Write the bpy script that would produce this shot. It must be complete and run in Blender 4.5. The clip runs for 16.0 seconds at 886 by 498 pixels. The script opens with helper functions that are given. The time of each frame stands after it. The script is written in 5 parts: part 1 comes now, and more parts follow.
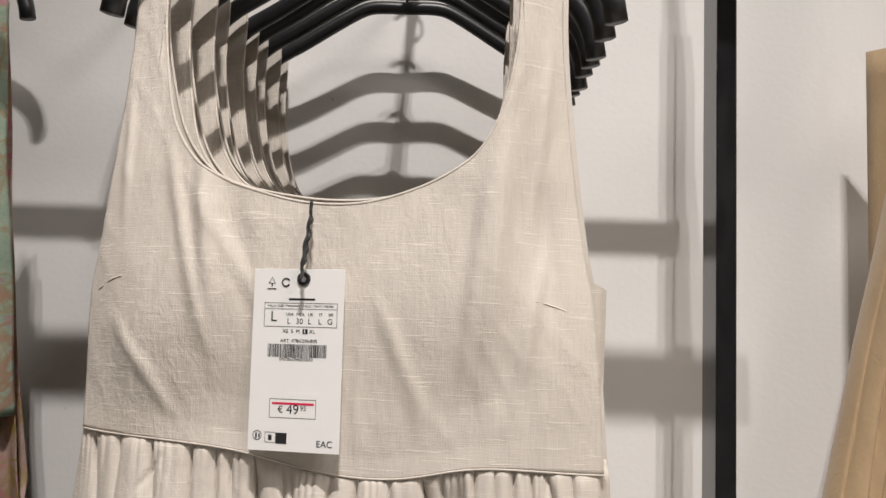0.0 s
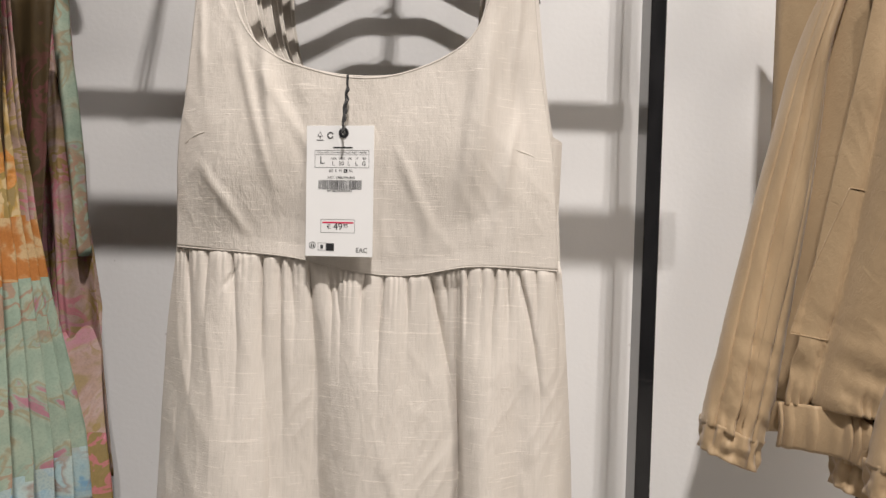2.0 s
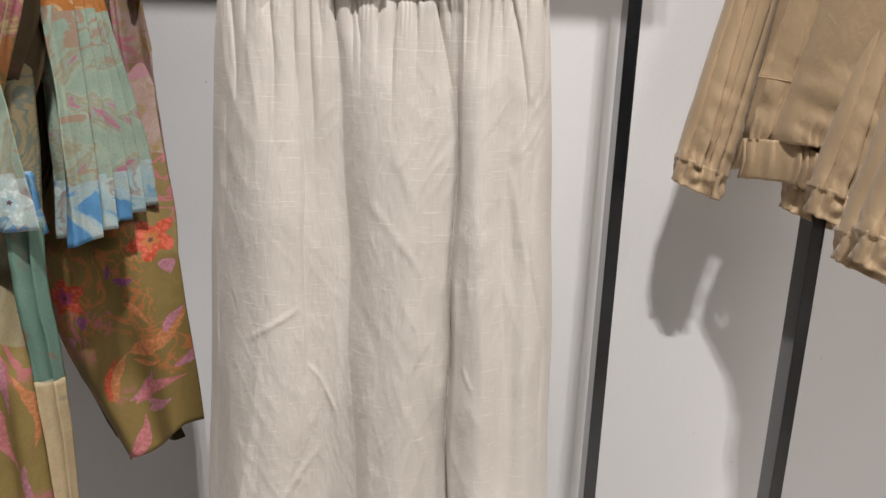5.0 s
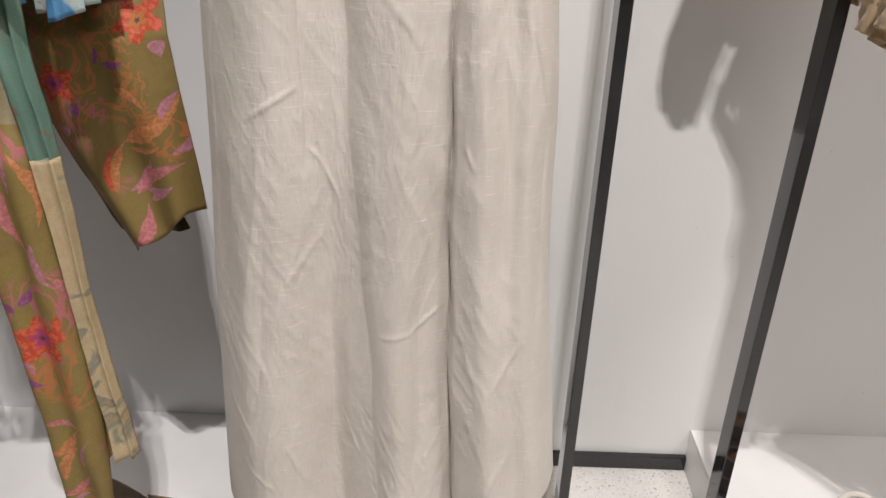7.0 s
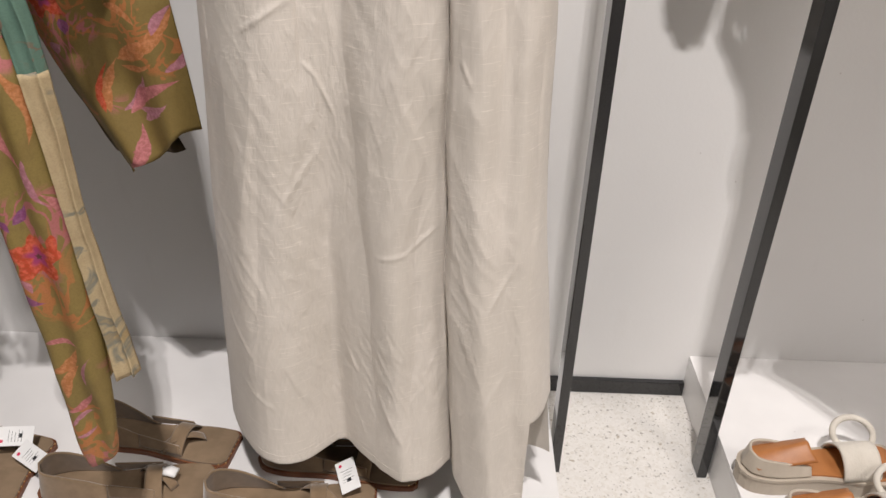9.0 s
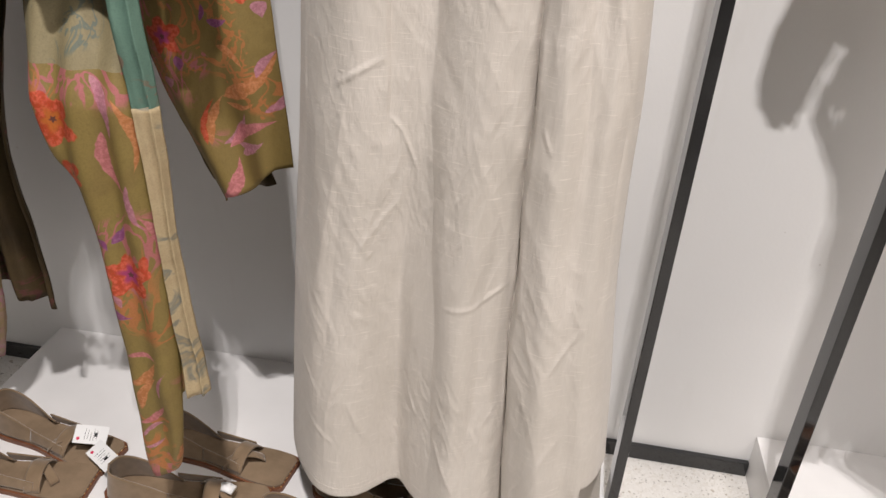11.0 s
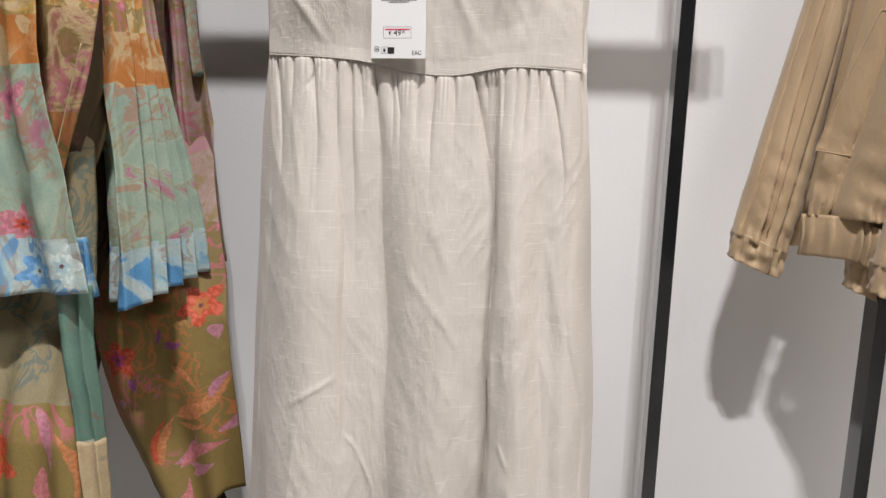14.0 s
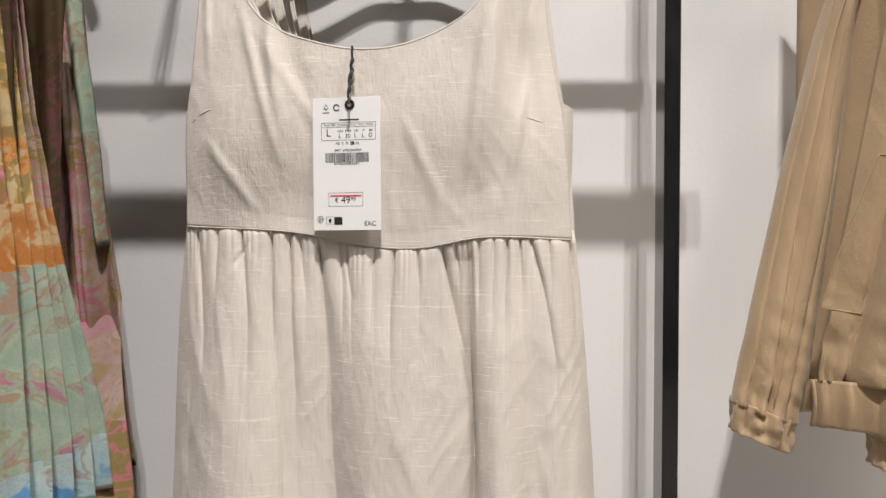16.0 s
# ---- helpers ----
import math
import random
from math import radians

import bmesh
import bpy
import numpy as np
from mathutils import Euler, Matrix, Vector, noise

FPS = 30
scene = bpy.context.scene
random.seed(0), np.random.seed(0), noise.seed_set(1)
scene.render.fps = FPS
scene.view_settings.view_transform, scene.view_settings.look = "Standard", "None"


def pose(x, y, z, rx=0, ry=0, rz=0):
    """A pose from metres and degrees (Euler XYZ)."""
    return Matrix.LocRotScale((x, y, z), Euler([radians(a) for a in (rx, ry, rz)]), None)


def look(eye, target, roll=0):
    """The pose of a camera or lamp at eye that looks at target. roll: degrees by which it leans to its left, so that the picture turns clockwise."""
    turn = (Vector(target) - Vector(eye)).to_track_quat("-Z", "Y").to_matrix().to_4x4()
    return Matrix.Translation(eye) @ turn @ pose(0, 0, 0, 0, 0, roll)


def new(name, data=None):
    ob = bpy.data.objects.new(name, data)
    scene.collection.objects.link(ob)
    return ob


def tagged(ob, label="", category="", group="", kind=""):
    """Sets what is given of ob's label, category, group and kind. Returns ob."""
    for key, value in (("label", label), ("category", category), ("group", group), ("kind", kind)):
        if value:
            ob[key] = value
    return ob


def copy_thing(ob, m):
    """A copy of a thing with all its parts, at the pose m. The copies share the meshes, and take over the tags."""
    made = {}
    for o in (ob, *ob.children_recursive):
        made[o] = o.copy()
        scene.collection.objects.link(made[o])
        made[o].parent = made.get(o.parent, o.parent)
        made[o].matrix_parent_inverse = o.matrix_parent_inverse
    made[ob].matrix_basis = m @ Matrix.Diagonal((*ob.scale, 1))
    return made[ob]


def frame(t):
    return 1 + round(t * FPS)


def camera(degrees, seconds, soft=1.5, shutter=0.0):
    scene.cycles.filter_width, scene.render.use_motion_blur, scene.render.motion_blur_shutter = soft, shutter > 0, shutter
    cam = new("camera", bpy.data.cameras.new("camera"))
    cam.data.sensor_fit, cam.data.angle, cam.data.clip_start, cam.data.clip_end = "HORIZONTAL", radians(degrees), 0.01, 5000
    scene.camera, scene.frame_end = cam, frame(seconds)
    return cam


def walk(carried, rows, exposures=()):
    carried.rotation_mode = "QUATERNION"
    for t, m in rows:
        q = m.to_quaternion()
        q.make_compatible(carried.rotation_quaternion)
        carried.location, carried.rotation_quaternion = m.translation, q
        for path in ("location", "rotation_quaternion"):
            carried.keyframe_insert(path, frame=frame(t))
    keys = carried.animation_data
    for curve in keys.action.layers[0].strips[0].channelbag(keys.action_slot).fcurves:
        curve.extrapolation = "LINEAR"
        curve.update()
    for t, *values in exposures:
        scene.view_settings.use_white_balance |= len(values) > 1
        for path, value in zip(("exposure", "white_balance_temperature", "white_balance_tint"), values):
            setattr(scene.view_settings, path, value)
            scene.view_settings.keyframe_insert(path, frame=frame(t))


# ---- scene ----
cam = camera(58.0, 16.0)
PATH = [
    (0, (0.105, 0.075, 1.31), (0.017, 2.065, 1.486), 1.9),
    (0.5, (0.089, 0.024, 1.302), (0.072, 2.023, 1.367), 1.5),
    (1, (0.077, -0.025, 1.291), (0.095, 1.975, 1.282), 1.4),
    (1.5, (0.063, -0.075, 1.268), (0.124, 1.924, 1.262), 1.5),
    (2, (0.079, -0.116, 1.257), (0.097, 1.883, 1.196), 1.6),
    (2.5, (0.11, -0.165, 1.249), (0.034, 1.829, 1.111), 2.0),
    (3, (0.111, -0.21, 1.234), (0.025, 1.779, 1.038), 2.3),
    (3.5, (0.113, -0.243, 1.219), (0.018, 1.738, 0.959), 2.2),
    (3.7, (0.104, -0.255, 1.219), (0.026, 1.72, 0.915), 2.1),
    (5.8, (0.097, -0.272, 1.149), (0.088, 1.617, 0.494), 2.1),
    (6, (0.1, -0.271, 1.144), (0.086, 1.602, 0.445), 1.9),
    (6.5, (0.104, -0.27, 1.133), (0.081, 1.556, 0.317), 1.5),
    (7, (0.102, -0.27, 1.121), (0.089, 1.509, 0.206), 1.7),
    (7.5, (0.099, -0.268, 1.11), (0.1, 1.474, 0.128), 1.7),
    (8, (0.102, -0.267, 1.104), (0.107, 1.453, 0.084), 1.6),
    (8.5, (0.102, -0.269, 1.099), (0.109, 1.435, 0.052), 1.4),
    (8.7, (0.106, -0.271, 1.098), (0.107, 1.43, 0.046), 1.4),
    (10.8, (0.129, -0.276, 1.132), (-0.103, 1.428, 0.111), 3.9),
    (11, (0.127, -0.277, 1.134), (-0.106, 1.446, 0.146), 4.0),
    (11.5, (0.124, -0.273, 1.14), (-0.105, 1.496, 0.236), 3.7),
    (12, (0.125, -0.272, 1.149), (-0.091, 1.545, 0.342), 3.5),
    (12.5, (0.13, -0.27, 1.156), (-0.088, 1.594, 0.465), 3.2),
    (13, (0.135, -0.272, 1.164), (-0.078, 1.637, 0.606), 3.0),
    (13.5, (0.141, -0.27, 1.17), (-0.076, 1.668, 0.725), 2.4),
    (14, (0.145, -0.265, 1.179), (-0.081, 1.692, 0.832), 1.9),
    (14.5, (0.148, -0.256, 1.19), (-0.085, 1.714, 0.933), 1.4),
    (15, (0.147, -0.238, 1.201), (-0.085, 1.742, 1.032), 1.3),
    (15.5, (0.131, -0.186, 1.219), (-0.045, 1.804, 1.128), 1.1),
    (16, (0.099, -0.103, 1.226), (0.032, 1.896, 1.184), 0.1),
]
TONE = [(0.0, -0.06, 6500, 10), (1.0, 0.0, 6490, 10), (2.5, 0.0, 6450, 10), (3.5, 0.0, 6250, 10), (6.0, 0.03, 6200, 10), (8.5, 0.06, 6380, 11), (11.0, 0.12, 6330, 11), (12.5, 0.13, 6180, 10), (14.5, 0.08, 6100, 10), (16.0, 0.05, 6400, 10)]
walk(cam, [(t, look(eye, target, roll)) for t, eye, target, roll in PATH], TONE)

# ---------------- light ----------------
world = bpy.data.worlds.new("shop_air")
world.use_nodes = True
world.node_tree.nodes["Background"].inputs[0].default_value = (1.0, 0.95, 0.9, 1)
world.node_tree.nodes["Background"].inputs[1].default_value = 0.02
scene.world = world

SPOT_W, SPOT_COL = 202.0, (1.0, 0.935, 0.892)
for sx, sy in ((0.12, -1.00), (0.20, -0.98), (0.28, -1.02)):
    lamp = bpy.data.lights.new("ceiling_spot", "SPOT")
    lamp.energy = SPOT_W
    lamp.color, lamp.spot_size, lamp.spot_blend, lamp.shadow_soft_size = SPOT_COL, radians(50), 1.0, 0.016
    ob = new("ceiling_spot", lamp)
    ob.matrix_world = look((sx, sy, 4.2), (sx + 0.02, 0.98, -0.65))
    tagged(ob, "small ceiling spotlight aimed at the clothes wall", "spotlight", kind="structure")
# unseen area lamps, added as fill for the shadowed wall and clothes
for ax, ay, aw in ((-1.6, -2.0, 18.0), (2.4, -1.9, 92.0)):
    lamp = bpy.data.lights.new("fill_panel", "AREA")
    lamp.shape, lamp.size, lamp.size_y, lamp.energy, lamp.color = "RECTANGLE", 1.2, 1.2, aw, (1.0, 0.91, 0.84)
    ob = new("fill_panel", lamp)
    ob.matrix_world = pose(ax, ay, 4.32)
    tagged(ob, "unseen square fill light added under the shop ceiling", "ceiling light", kind="structure")


# ---------------- helpers ----------------
class Graph:
    """A small builder of shader nodes."""

    def __init__(self, name, rough=0.6, metal=0.0, spec=0.4):
        self.mat = bpy.data.materials.new(name)
        self.mat.use_nodes = True
        self.nt = self.mat.node_tree
        self.bsdf = self.nt.nodes["Principled BSDF"]
        self.bsdf.inputs["Roughness"].default_value = rough
        self.bsdf.inputs["Metallic"].default_value = metal
        self.bsdf.inputs["Specular IOR Level"].default_value = spec
        self.tc = self.nt.nodes.new("ShaderNodeTexCoord")

    def put(self, sock, v):
        if isinstance(v, bpy.types.NodeSocket):
            self.nt.links.new(v, sock)
        else:
            sock.default_value = v

    def math(self, op, a, b=0.0, c=0.0, clamp=False):
        n = self.nt.nodes.new("ShaderNodeMath")
        n.operation, n.use_clamp = op, clamp
        for i, v in enumerate((a, b, c)):
            self.put(n.inputs[i], v)
        return n.outputs[0]

    def coords(self, scale=(1, 1, 1), loc=(0, 0, 0), rot=(0, 0, 0)):
        n = self.nt.nodes.new("ShaderNodeMapping")
        self.nt.links.new(self.tc.outputs["Object"], n.inputs[0])
        n.inputs["Scale"].default_value, n.inputs["Location"].default_value, n.inputs["Rotation"].default_value = scale, loc, rot
        return n.outputs[0]

    def noise(self, vec, scale, detail=3.0, rough=0.55, distort=0.0):
        n = self.nt.nodes.new("ShaderNodeTexNoise")
        self.put(n.inputs["Vector"], vec)
        n.inputs["Scale"].default_value, n.inputs["Detail"].default_value = scale, detail
        n.inputs["Roughness"].default_value, n.inputs["Distortion"].default_value = rough, distort
        return n.outputs[0]

    def voronoi(self, vec, scale, feature="F1", rand=1.0):
        n = self.nt.nodes.new("ShaderNodeTexVoronoi")
        n.feature = feature
        self.put(n.inputs["Vector"], vec)
        n.inputs["Scale"].default_value, n.inputs["Randomness"].default_value = scale, rand
        return n

    def ramp(self, fac, stops):
        n = self.nt.nodes.new("ShaderNodeValToRGB")
        self.put(n.inputs[0], fac)
        e = n.color_ramp.elements
        while len(e) < len(stops):
            e.new(0.5)
        for el, (p, col) in zip(e, stops):
            el.position = p
            el.color = (*col, 1) if len(col) == 3 else col
        return n.outputs[0]

    def step(self, v, lo, hi):
        n = self.nt.nodes.new("ShaderNodeMapRange")
        n.interpolation_type = "SMOOTHSTEP"
        self.put(n.inputs[0], v)
        n.inputs[1].default_value, n.inputs[2].default_value = lo, hi
        return n.outputs[0]

    def mix(self, fac, a, b, mode="MIX"):
        n = self.nt.nodes.new("ShaderNodeMix")
        n.data_type, n.blend_type = "RGBA", mode
        self.put(n.inputs[0], fac)
        self.put(n.inputs[6], a if not isinstance(a, tuple) else (*a[:3], 1))
        self.put(n.inputs[7], b if not isinstance(b, tuple) else (*b[:3], 1))
        return n.outputs[2]

    def bump(self, height, strength, dist, prev=None):
        n = self.nt.nodes.new("ShaderNodeBump")
        n.inputs["Strength"].default_value, n.inputs["Distance"].default_value = strength, dist
        self.put(n.inputs["Height"], height)
        if prev is not None:
            self.nt.links.new(prev, n.inputs["Normal"])
        return n.outputs[0]

    def done(self, colour=None, normal=None, rough=None):
        if colour is not None:
            self.put(self.bsdf.inputs["Base Color"], colour if not isinstance(colour, tuple) else (*colour[:3], 1))
        if normal is not None:
            self.nt.links.new(normal, self.bsdf.inputs["Normal"])
        if rough is not None:
            self.put(self.bsdf.inputs["Roughness"], rough)
        return self.mat


def mesh_of(name, verts, faces, material, smooth=True):
    me = bpy.data.meshes.new(name)
    me.from_pydata([tuple(map(float, v)) for v in verts], [], faces)
    me.materials.append(material)
    if smooth:
        me.polygons.foreach_set("use_smooth", [True] * len(me.polygons))
    me.update()
    return me


def part(name, bm, material, parent, label="", smooth=False):
    """Links a bmesh (or a finished mesh) as one object under a thing."""
    if isinstance(bm, bmesh.types.BMesh):
        me = bpy.data.meshes.new(name)
        bmesh.ops.recalc_face_normals(bm, faces=bm.faces[:])
        bm.to_mesh(me)
        bm.free()
        me.materials.append(material)
        if smooth:
            me.polygons.foreach_set("use_smooth", [True] * len(me.polygons))
    else:
        me = bm
    ob = new(name, me)
    ob.parent = parent
    if label:
        ob["label"] = label
    return ob


def thing(name, label, category, at=(0, 0, 0), group="", kind=""):
    ob = new(name)
    ob.location = at
    ob.empty_display_size = 0.05
    return tagged(ob, label, category, group, kind)


def box(lo, hi, bevel=0.0, seg=2):
    bm = bmesh.new()
    bmesh.ops.create_cube(bm, size=1)
    for v in bm.verts:
        v.co = Vector([l + (c + 0.5) * (h - l) for c, l, h in zip(v.co, lo, hi)])
    if bevel:
        bmesh.ops.bevel(bm, geom=bm.edges[:], offset=bevel, segments=seg, affect="EDGES", profile=0.6)
    return bm


def grid(name, fn, nu, nv, material):
    """A sheet of quads from fn(u, v) with u and v from 0 to 1."""
    verts = [fn(i / nu, j / nv) for j in range(nv + 1) for i in range(nu + 1)]
    w = nu + 1
    faces = [(j * w + i, j * w + i + 1, (j + 1) * w + i + 1, (j + 1) * w + i) for j in range(nv) for i in range(nu)]
    return mesh_of(name, verts, faces, material)


def cloth(ob, thick):
    m = ob.modifiers.new("cloth_thickness", "SOLIDIFY")
    m.thickness, m.offset = thick, 0.0
    return ob


def tube(points, radius, n=10, caps=True, squash=1.0):
    """A round bar along points; radius may be a list."""
    bm = bmesh.new()
    pts = [Vector(p) for p in points]
    rad = radius if isinstance(radius, (list, tuple)) else [radius] * len(pts)
    rings = []
    side = None
    for k, p in enumerate(pts):
        d = (pts[min(k + 1, len(pts) - 1)] - pts[max(k - 1, 0)]).normalized()
        if side is None:
            side = d.cross(Vector((0, 0, 1)) if abs(d.z) < 0.9 else Vector((0, 1, 0))).normalized()
        side = (side - d * side.dot(d)).normalized()
        up = d.cross(side)
        rings.append([bm.verts.new(p + (side * math.cos(a) + up * math.sin(a) * squash) * rad[k]) for a in [2 * math.pi * i / n for i in range(n)]])
    for a, b in zip(rings, rings[1:]):
        for i in range(n):
            bm.faces.new((a[i], a[(i + 1) % n], b[(i + 1) % n], b[i]))
    if caps:
        bm.faces.new(rings[0][::-1])
        bm.faces.new(rings[-1])
    return bm


def lerp(a, b, t):
    return a + (b - a) * t


def table(pairs):
    """A curve through (position, value) pairs with rising positions."""
    xs, ys = [p[0] for p in pairs], [p[1] for p in pairs]
    ms = []
    for i in range(len(xs)):
        lo, hi = max(i - 1, 0), min(i + 1, len(xs) - 1)
        ms.append((ys[hi] - ys[lo]) / (xs[hi] - xs[lo]))

    def f(x):
        if x <= xs[0]:
            return ys[0]
        if x >= xs[-1]:
            return ys[-1]
        k = next(i for i in range(len(xs) - 1) if x <= xs[i + 1])
        h = xs[k + 1] - xs[k]
        t = (x - xs[k]) / h
        return (ys[k] * (1 + 2 * t) * (1 - t) ** 2 + ms[k] * h * t * (1 - t) ** 2
                + ys[k + 1] * t * t * (3 - 2 * t) + ms[k + 1] * h * t * t * (t - 1))
    return f


# ---------------- materials ----------------
def wall_paint(name="white_wall_paint", tone=1.0):
    g = Graph(name, 0.55, spec=0.35)
    a = g.noise(g.coords(), 1.3, 4)
    b = g.noise(g.coords((1, 1, 0.25)), 14, 4, 0.6)
    c = g.mix(g.step(a, 0.35, 0.7), tuple(k * tone for k in (0.80, 0.795, 0.785)), tuple(k * tone for k in (0.765, 0.76, 0.75)))
    c = g.mix(g.math("MULTIPLY", g.step(b, 0.62, 0.75), 0.18), c, tuple(k * tone for k in (0.66, 0.64, 0.61)))
    spots = g.voronoi(g.coords(), 16.0).outputs["Distance"]
    c = g.mix(g.math("MULTIPLY", g.step(spots, 0.035, 0.02), 0.5), c, tuple(k * tone for k in (0.45, 0.42, 0.38)))
    n = g.bump(g.noise(g.coords(), 160, 3), 0.12, 0.002)
    n = g.bump(g.noise(g.coords((1, 1, 0.4)), 9, 2), 0.12, 0.01, n)
    return g.done(c, n)


def black_metal():
    g = Graph("black_steel", 0.1, 0.0, 0.75)
    a = g.noise(g.coords((1, 1, 0.3)), 60, 4)
    c = g.mix(g.step(a, 0.4, 0.7), (0.009, 0.009, 0.010), (0.016, 0.016, 0.017))
    chip = g.voronoi(g.coords(), 9.0).outputs["Distance"]
    grain = g.noise(g.coords(), 220, 3)
    worn = g.math("MULTIPLY", g.step(chip, 0.10, 0.05), g.step(grain, 0.55, 0.62))
    c = g.mix(worn, c, (0.25, 0.24, 0.21))
    return g.done(c, g.bump(grain, 0.02, 0.0003), g.math("MULTIPLY_ADD", a, 0.10, 0.03))


def black_plastic():
    g = Graph("black_hanger_plastic", 0.38, 0.0, 0.5)
    a = g.noise(g.coords(), 90, 3)
    c = g.mix(a, (0.008, 0.008, 0.010), (0.016, 0.017, 0.02))
    return g.done(c, g.bump(a, 0.1, 0.0008))


def white_laminate():
    g = Graph("white_plinth_paint", 0.42, spec=0.4)
    a = g.noise(g.coords(), 5, 4)
    c = g.mix(g.step(a, 0.35, 0.75), (0.80, 0.79, 0.78), (0.74, 0.73, 0.72))
    specks = g.voronoi(g.coords(), 22.0).outputs["Distance"]
    c = g.mix(g.math("MULTIPLY", g.step(specks, 0.05, 0.03), 0.35), c, (0.4, 0.38, 0.35))
    return g.done(c, g.bump(g.noise(g.coords(), 120, 3), 0.05, 0.001))


def terrazzo():
    g = Graph("pale_terrazzo", 0.3, spec=0.45)
    c = g.mix(g.noise(g.coords(), 7, 4), (0.66, 0.64, 0.60), (0.73, 0.71, 0.68))
    v = g.voronoi(g.coords(), 210.0)
    chip = g.ramp(v.outputs["Color"], [(0.0, (0.78, 0.76, 0.73)), (0.6, (0.68, 0.66, 0.62)), (0.85, (0.56, 0.52, 0.45)), (1.0, (0.76, 0.74, 0.71))])
    c = g.mix(0.45, c, chip)
    for scale, lo, col in ((130.0, 0.665, (0.26, 0.24, 0.21)), (75.0, 0.70, (0.34, 0.29, 0.21)), (260.0, 0.69, (0.30, 0.28, 0.25))):
        speck = g.step(g.noise(g.coords(loc=(scale * 0.1, 3, 0)), scale, 1, 0.4), lo, lo + 0.03)
        c = g.mix(g.math("MULTIPLY", speck, 0.7), c, col)
    return g.done(c, g.bump(v.outputs["Distance"], 0.02, 0.0004))


def linen(name, a, b, sheen=0.15):
    """Slubby linen: fine weave, thick level threads and soft creases."""
    g = Graph(name, 0.78, spec=0.25)
    weave_h = g.noise(g.coords((60, 60, 1500)), 1.0, 2, 0.7)
    weave_v = g.noise(g.coords((1400, 300, 50)), 1.0, 2, 0.7)
    slub = g.noise(g.coords((26, 22, 760), (1.7, 0, 3.1)), 1.0, 2, 0.5)
    slub2 = g.noise(g.coords((50, 45, 950), (5.7, 2, 1.1)), 1.0, 1, 0.5)
    thread = g.math("MAXIMUM", g.step(slub, 0.63, 0.72), g.math("MULTIPLY", g.step(slub2, 0.66, 0.74), 0.7))
    tone = g.noise(g.coords((1, 1, 0.5)), 9, 3)
    c = g.mix(g.step(tone, 0.3, 0.75), a, b)
    c = g.mix(g.math("MULTIPLY", g.step(weave_v, 0.35, 0.8), 0.30), c, tuple(x * 0.78 for x in b))
    c = g.mix(g.math("MULTIPLY", thread, 0.62), c, tuple(min(1, x * 1.22) for x in a))
    crease = g.noise(g.coords((42, 14, 13), rot=(0, 0.30, 0)), 1.0, 3, 0.55, 0.7)
    crease2 = g.noise(g.coords((36, 14, 14), (3, 1, 2), rot=(0, -0.45, 0)), 1.0, 3, 0.55, 0.7)
    fold = g.math("ABSOLUTE", g.math("SUBTRACT", crease, 0.5))
    n = g.bump(fold, 0.13, 0.006)
    n = g.bump(crease2, 0.12, 0.006, n)
    crisp = g.noise(g.coords((95, 50, 46), (2, 7, 1), rot=(0, 0.2, 0)), 1.0, 4, 0.62, 0.35)
    patch = g.step(g.noise(g.coords((9, 5, 6), (4, 1, 8)), 1.0, 2), 0.35, 0.65)
    n = g.bump(g.math("MULTIPLY", crisp, patch), 0.72, 0.0024, n)
    n = g.bump(g.math("ADD", weave_h, weave_v), 0.38, 0.0005, n)
    n = g.bump(thread, 0.26, 0.0005, n)
    g.bsdf.inputs["Sheen Weight"].default_value = sheen
    g.bsdf.inputs["Sheen Roughness"].default_value = 0.5
    return g.done(c, n)


def plain_cloth(name, a, b, creases=0.5, rough=0.6, sheen=0.2):
    g = Graph(name, rough, spec=0.35)
    tone = g.noise(g.coords((1, 1, 0.6)), 18, 4)
    fine = g.noise(g.coords((700, 500, 700)), 1.0, 2)
    c = g.mix(g.step(tone, 0.3, 0.72), a, b)
    c = g.mix(g.math("MULTIPLY", g.step(fine, 0.45, 0.7), 0.15), c, tuple(x * 0.7 for x in a))
    k = g.noise(g.coords((46, 46, 20), rot=(0, 0.3, 0)), 1.0, 3, 0.5, 0.5)
    n = g.bump(k, creases * 0.18, 0.004)
    q = g.noise(g.coords((120, 70, 60), (1, 4, 2), rot=(0, -0.25, 0)), 1.0, 4, 0.6, 0.4)
    n = g.bump(g.step(g.math("ABSOLUTE", g.math("SUBTRACT", q, 0.5)), 0.0, 0.12), creases * 0.30, 0.0016, n)
    n = g.bump(fine, 0.2, 0.0004, n)
    g.bsdf.inputs["Sheen Weight"].default_value = sheen
    return g.done(c, n)


def suede():
    g = Graph("taupe_suede", 0.85, spec=0.15)
    a = g.noise(g.coords(), 28, 4)
    f = g.noise(g.coords(), 900, 3)
    c = g.mix(g.step(a, 0.3, 0.72), (0.185, 0.128, 0.076), (0.26, 0.185, 0.116))
    c = g.mix(g.math("MULTIPLY", f, 0.3), c, (0.17, 0.115, 0.07))
    g.bsdf.inputs["Sheen Weight"].default_value = 0.35
    return g.done(c, g.bump(f, 0.25, 0.0005))


def leather(name, a, b, rough=0.45):
    g = Graph(name, rough, spec=0.45)
    t = g.noise(g.coords(), 30, 4)
    v = g.voronoi(g.coords(), 500.0).outputs["Distance"]
    return g.done(g.mix(g.step(t, 0.3, 0.7), a, b), g.bump(v, 0.12, 0.0004))


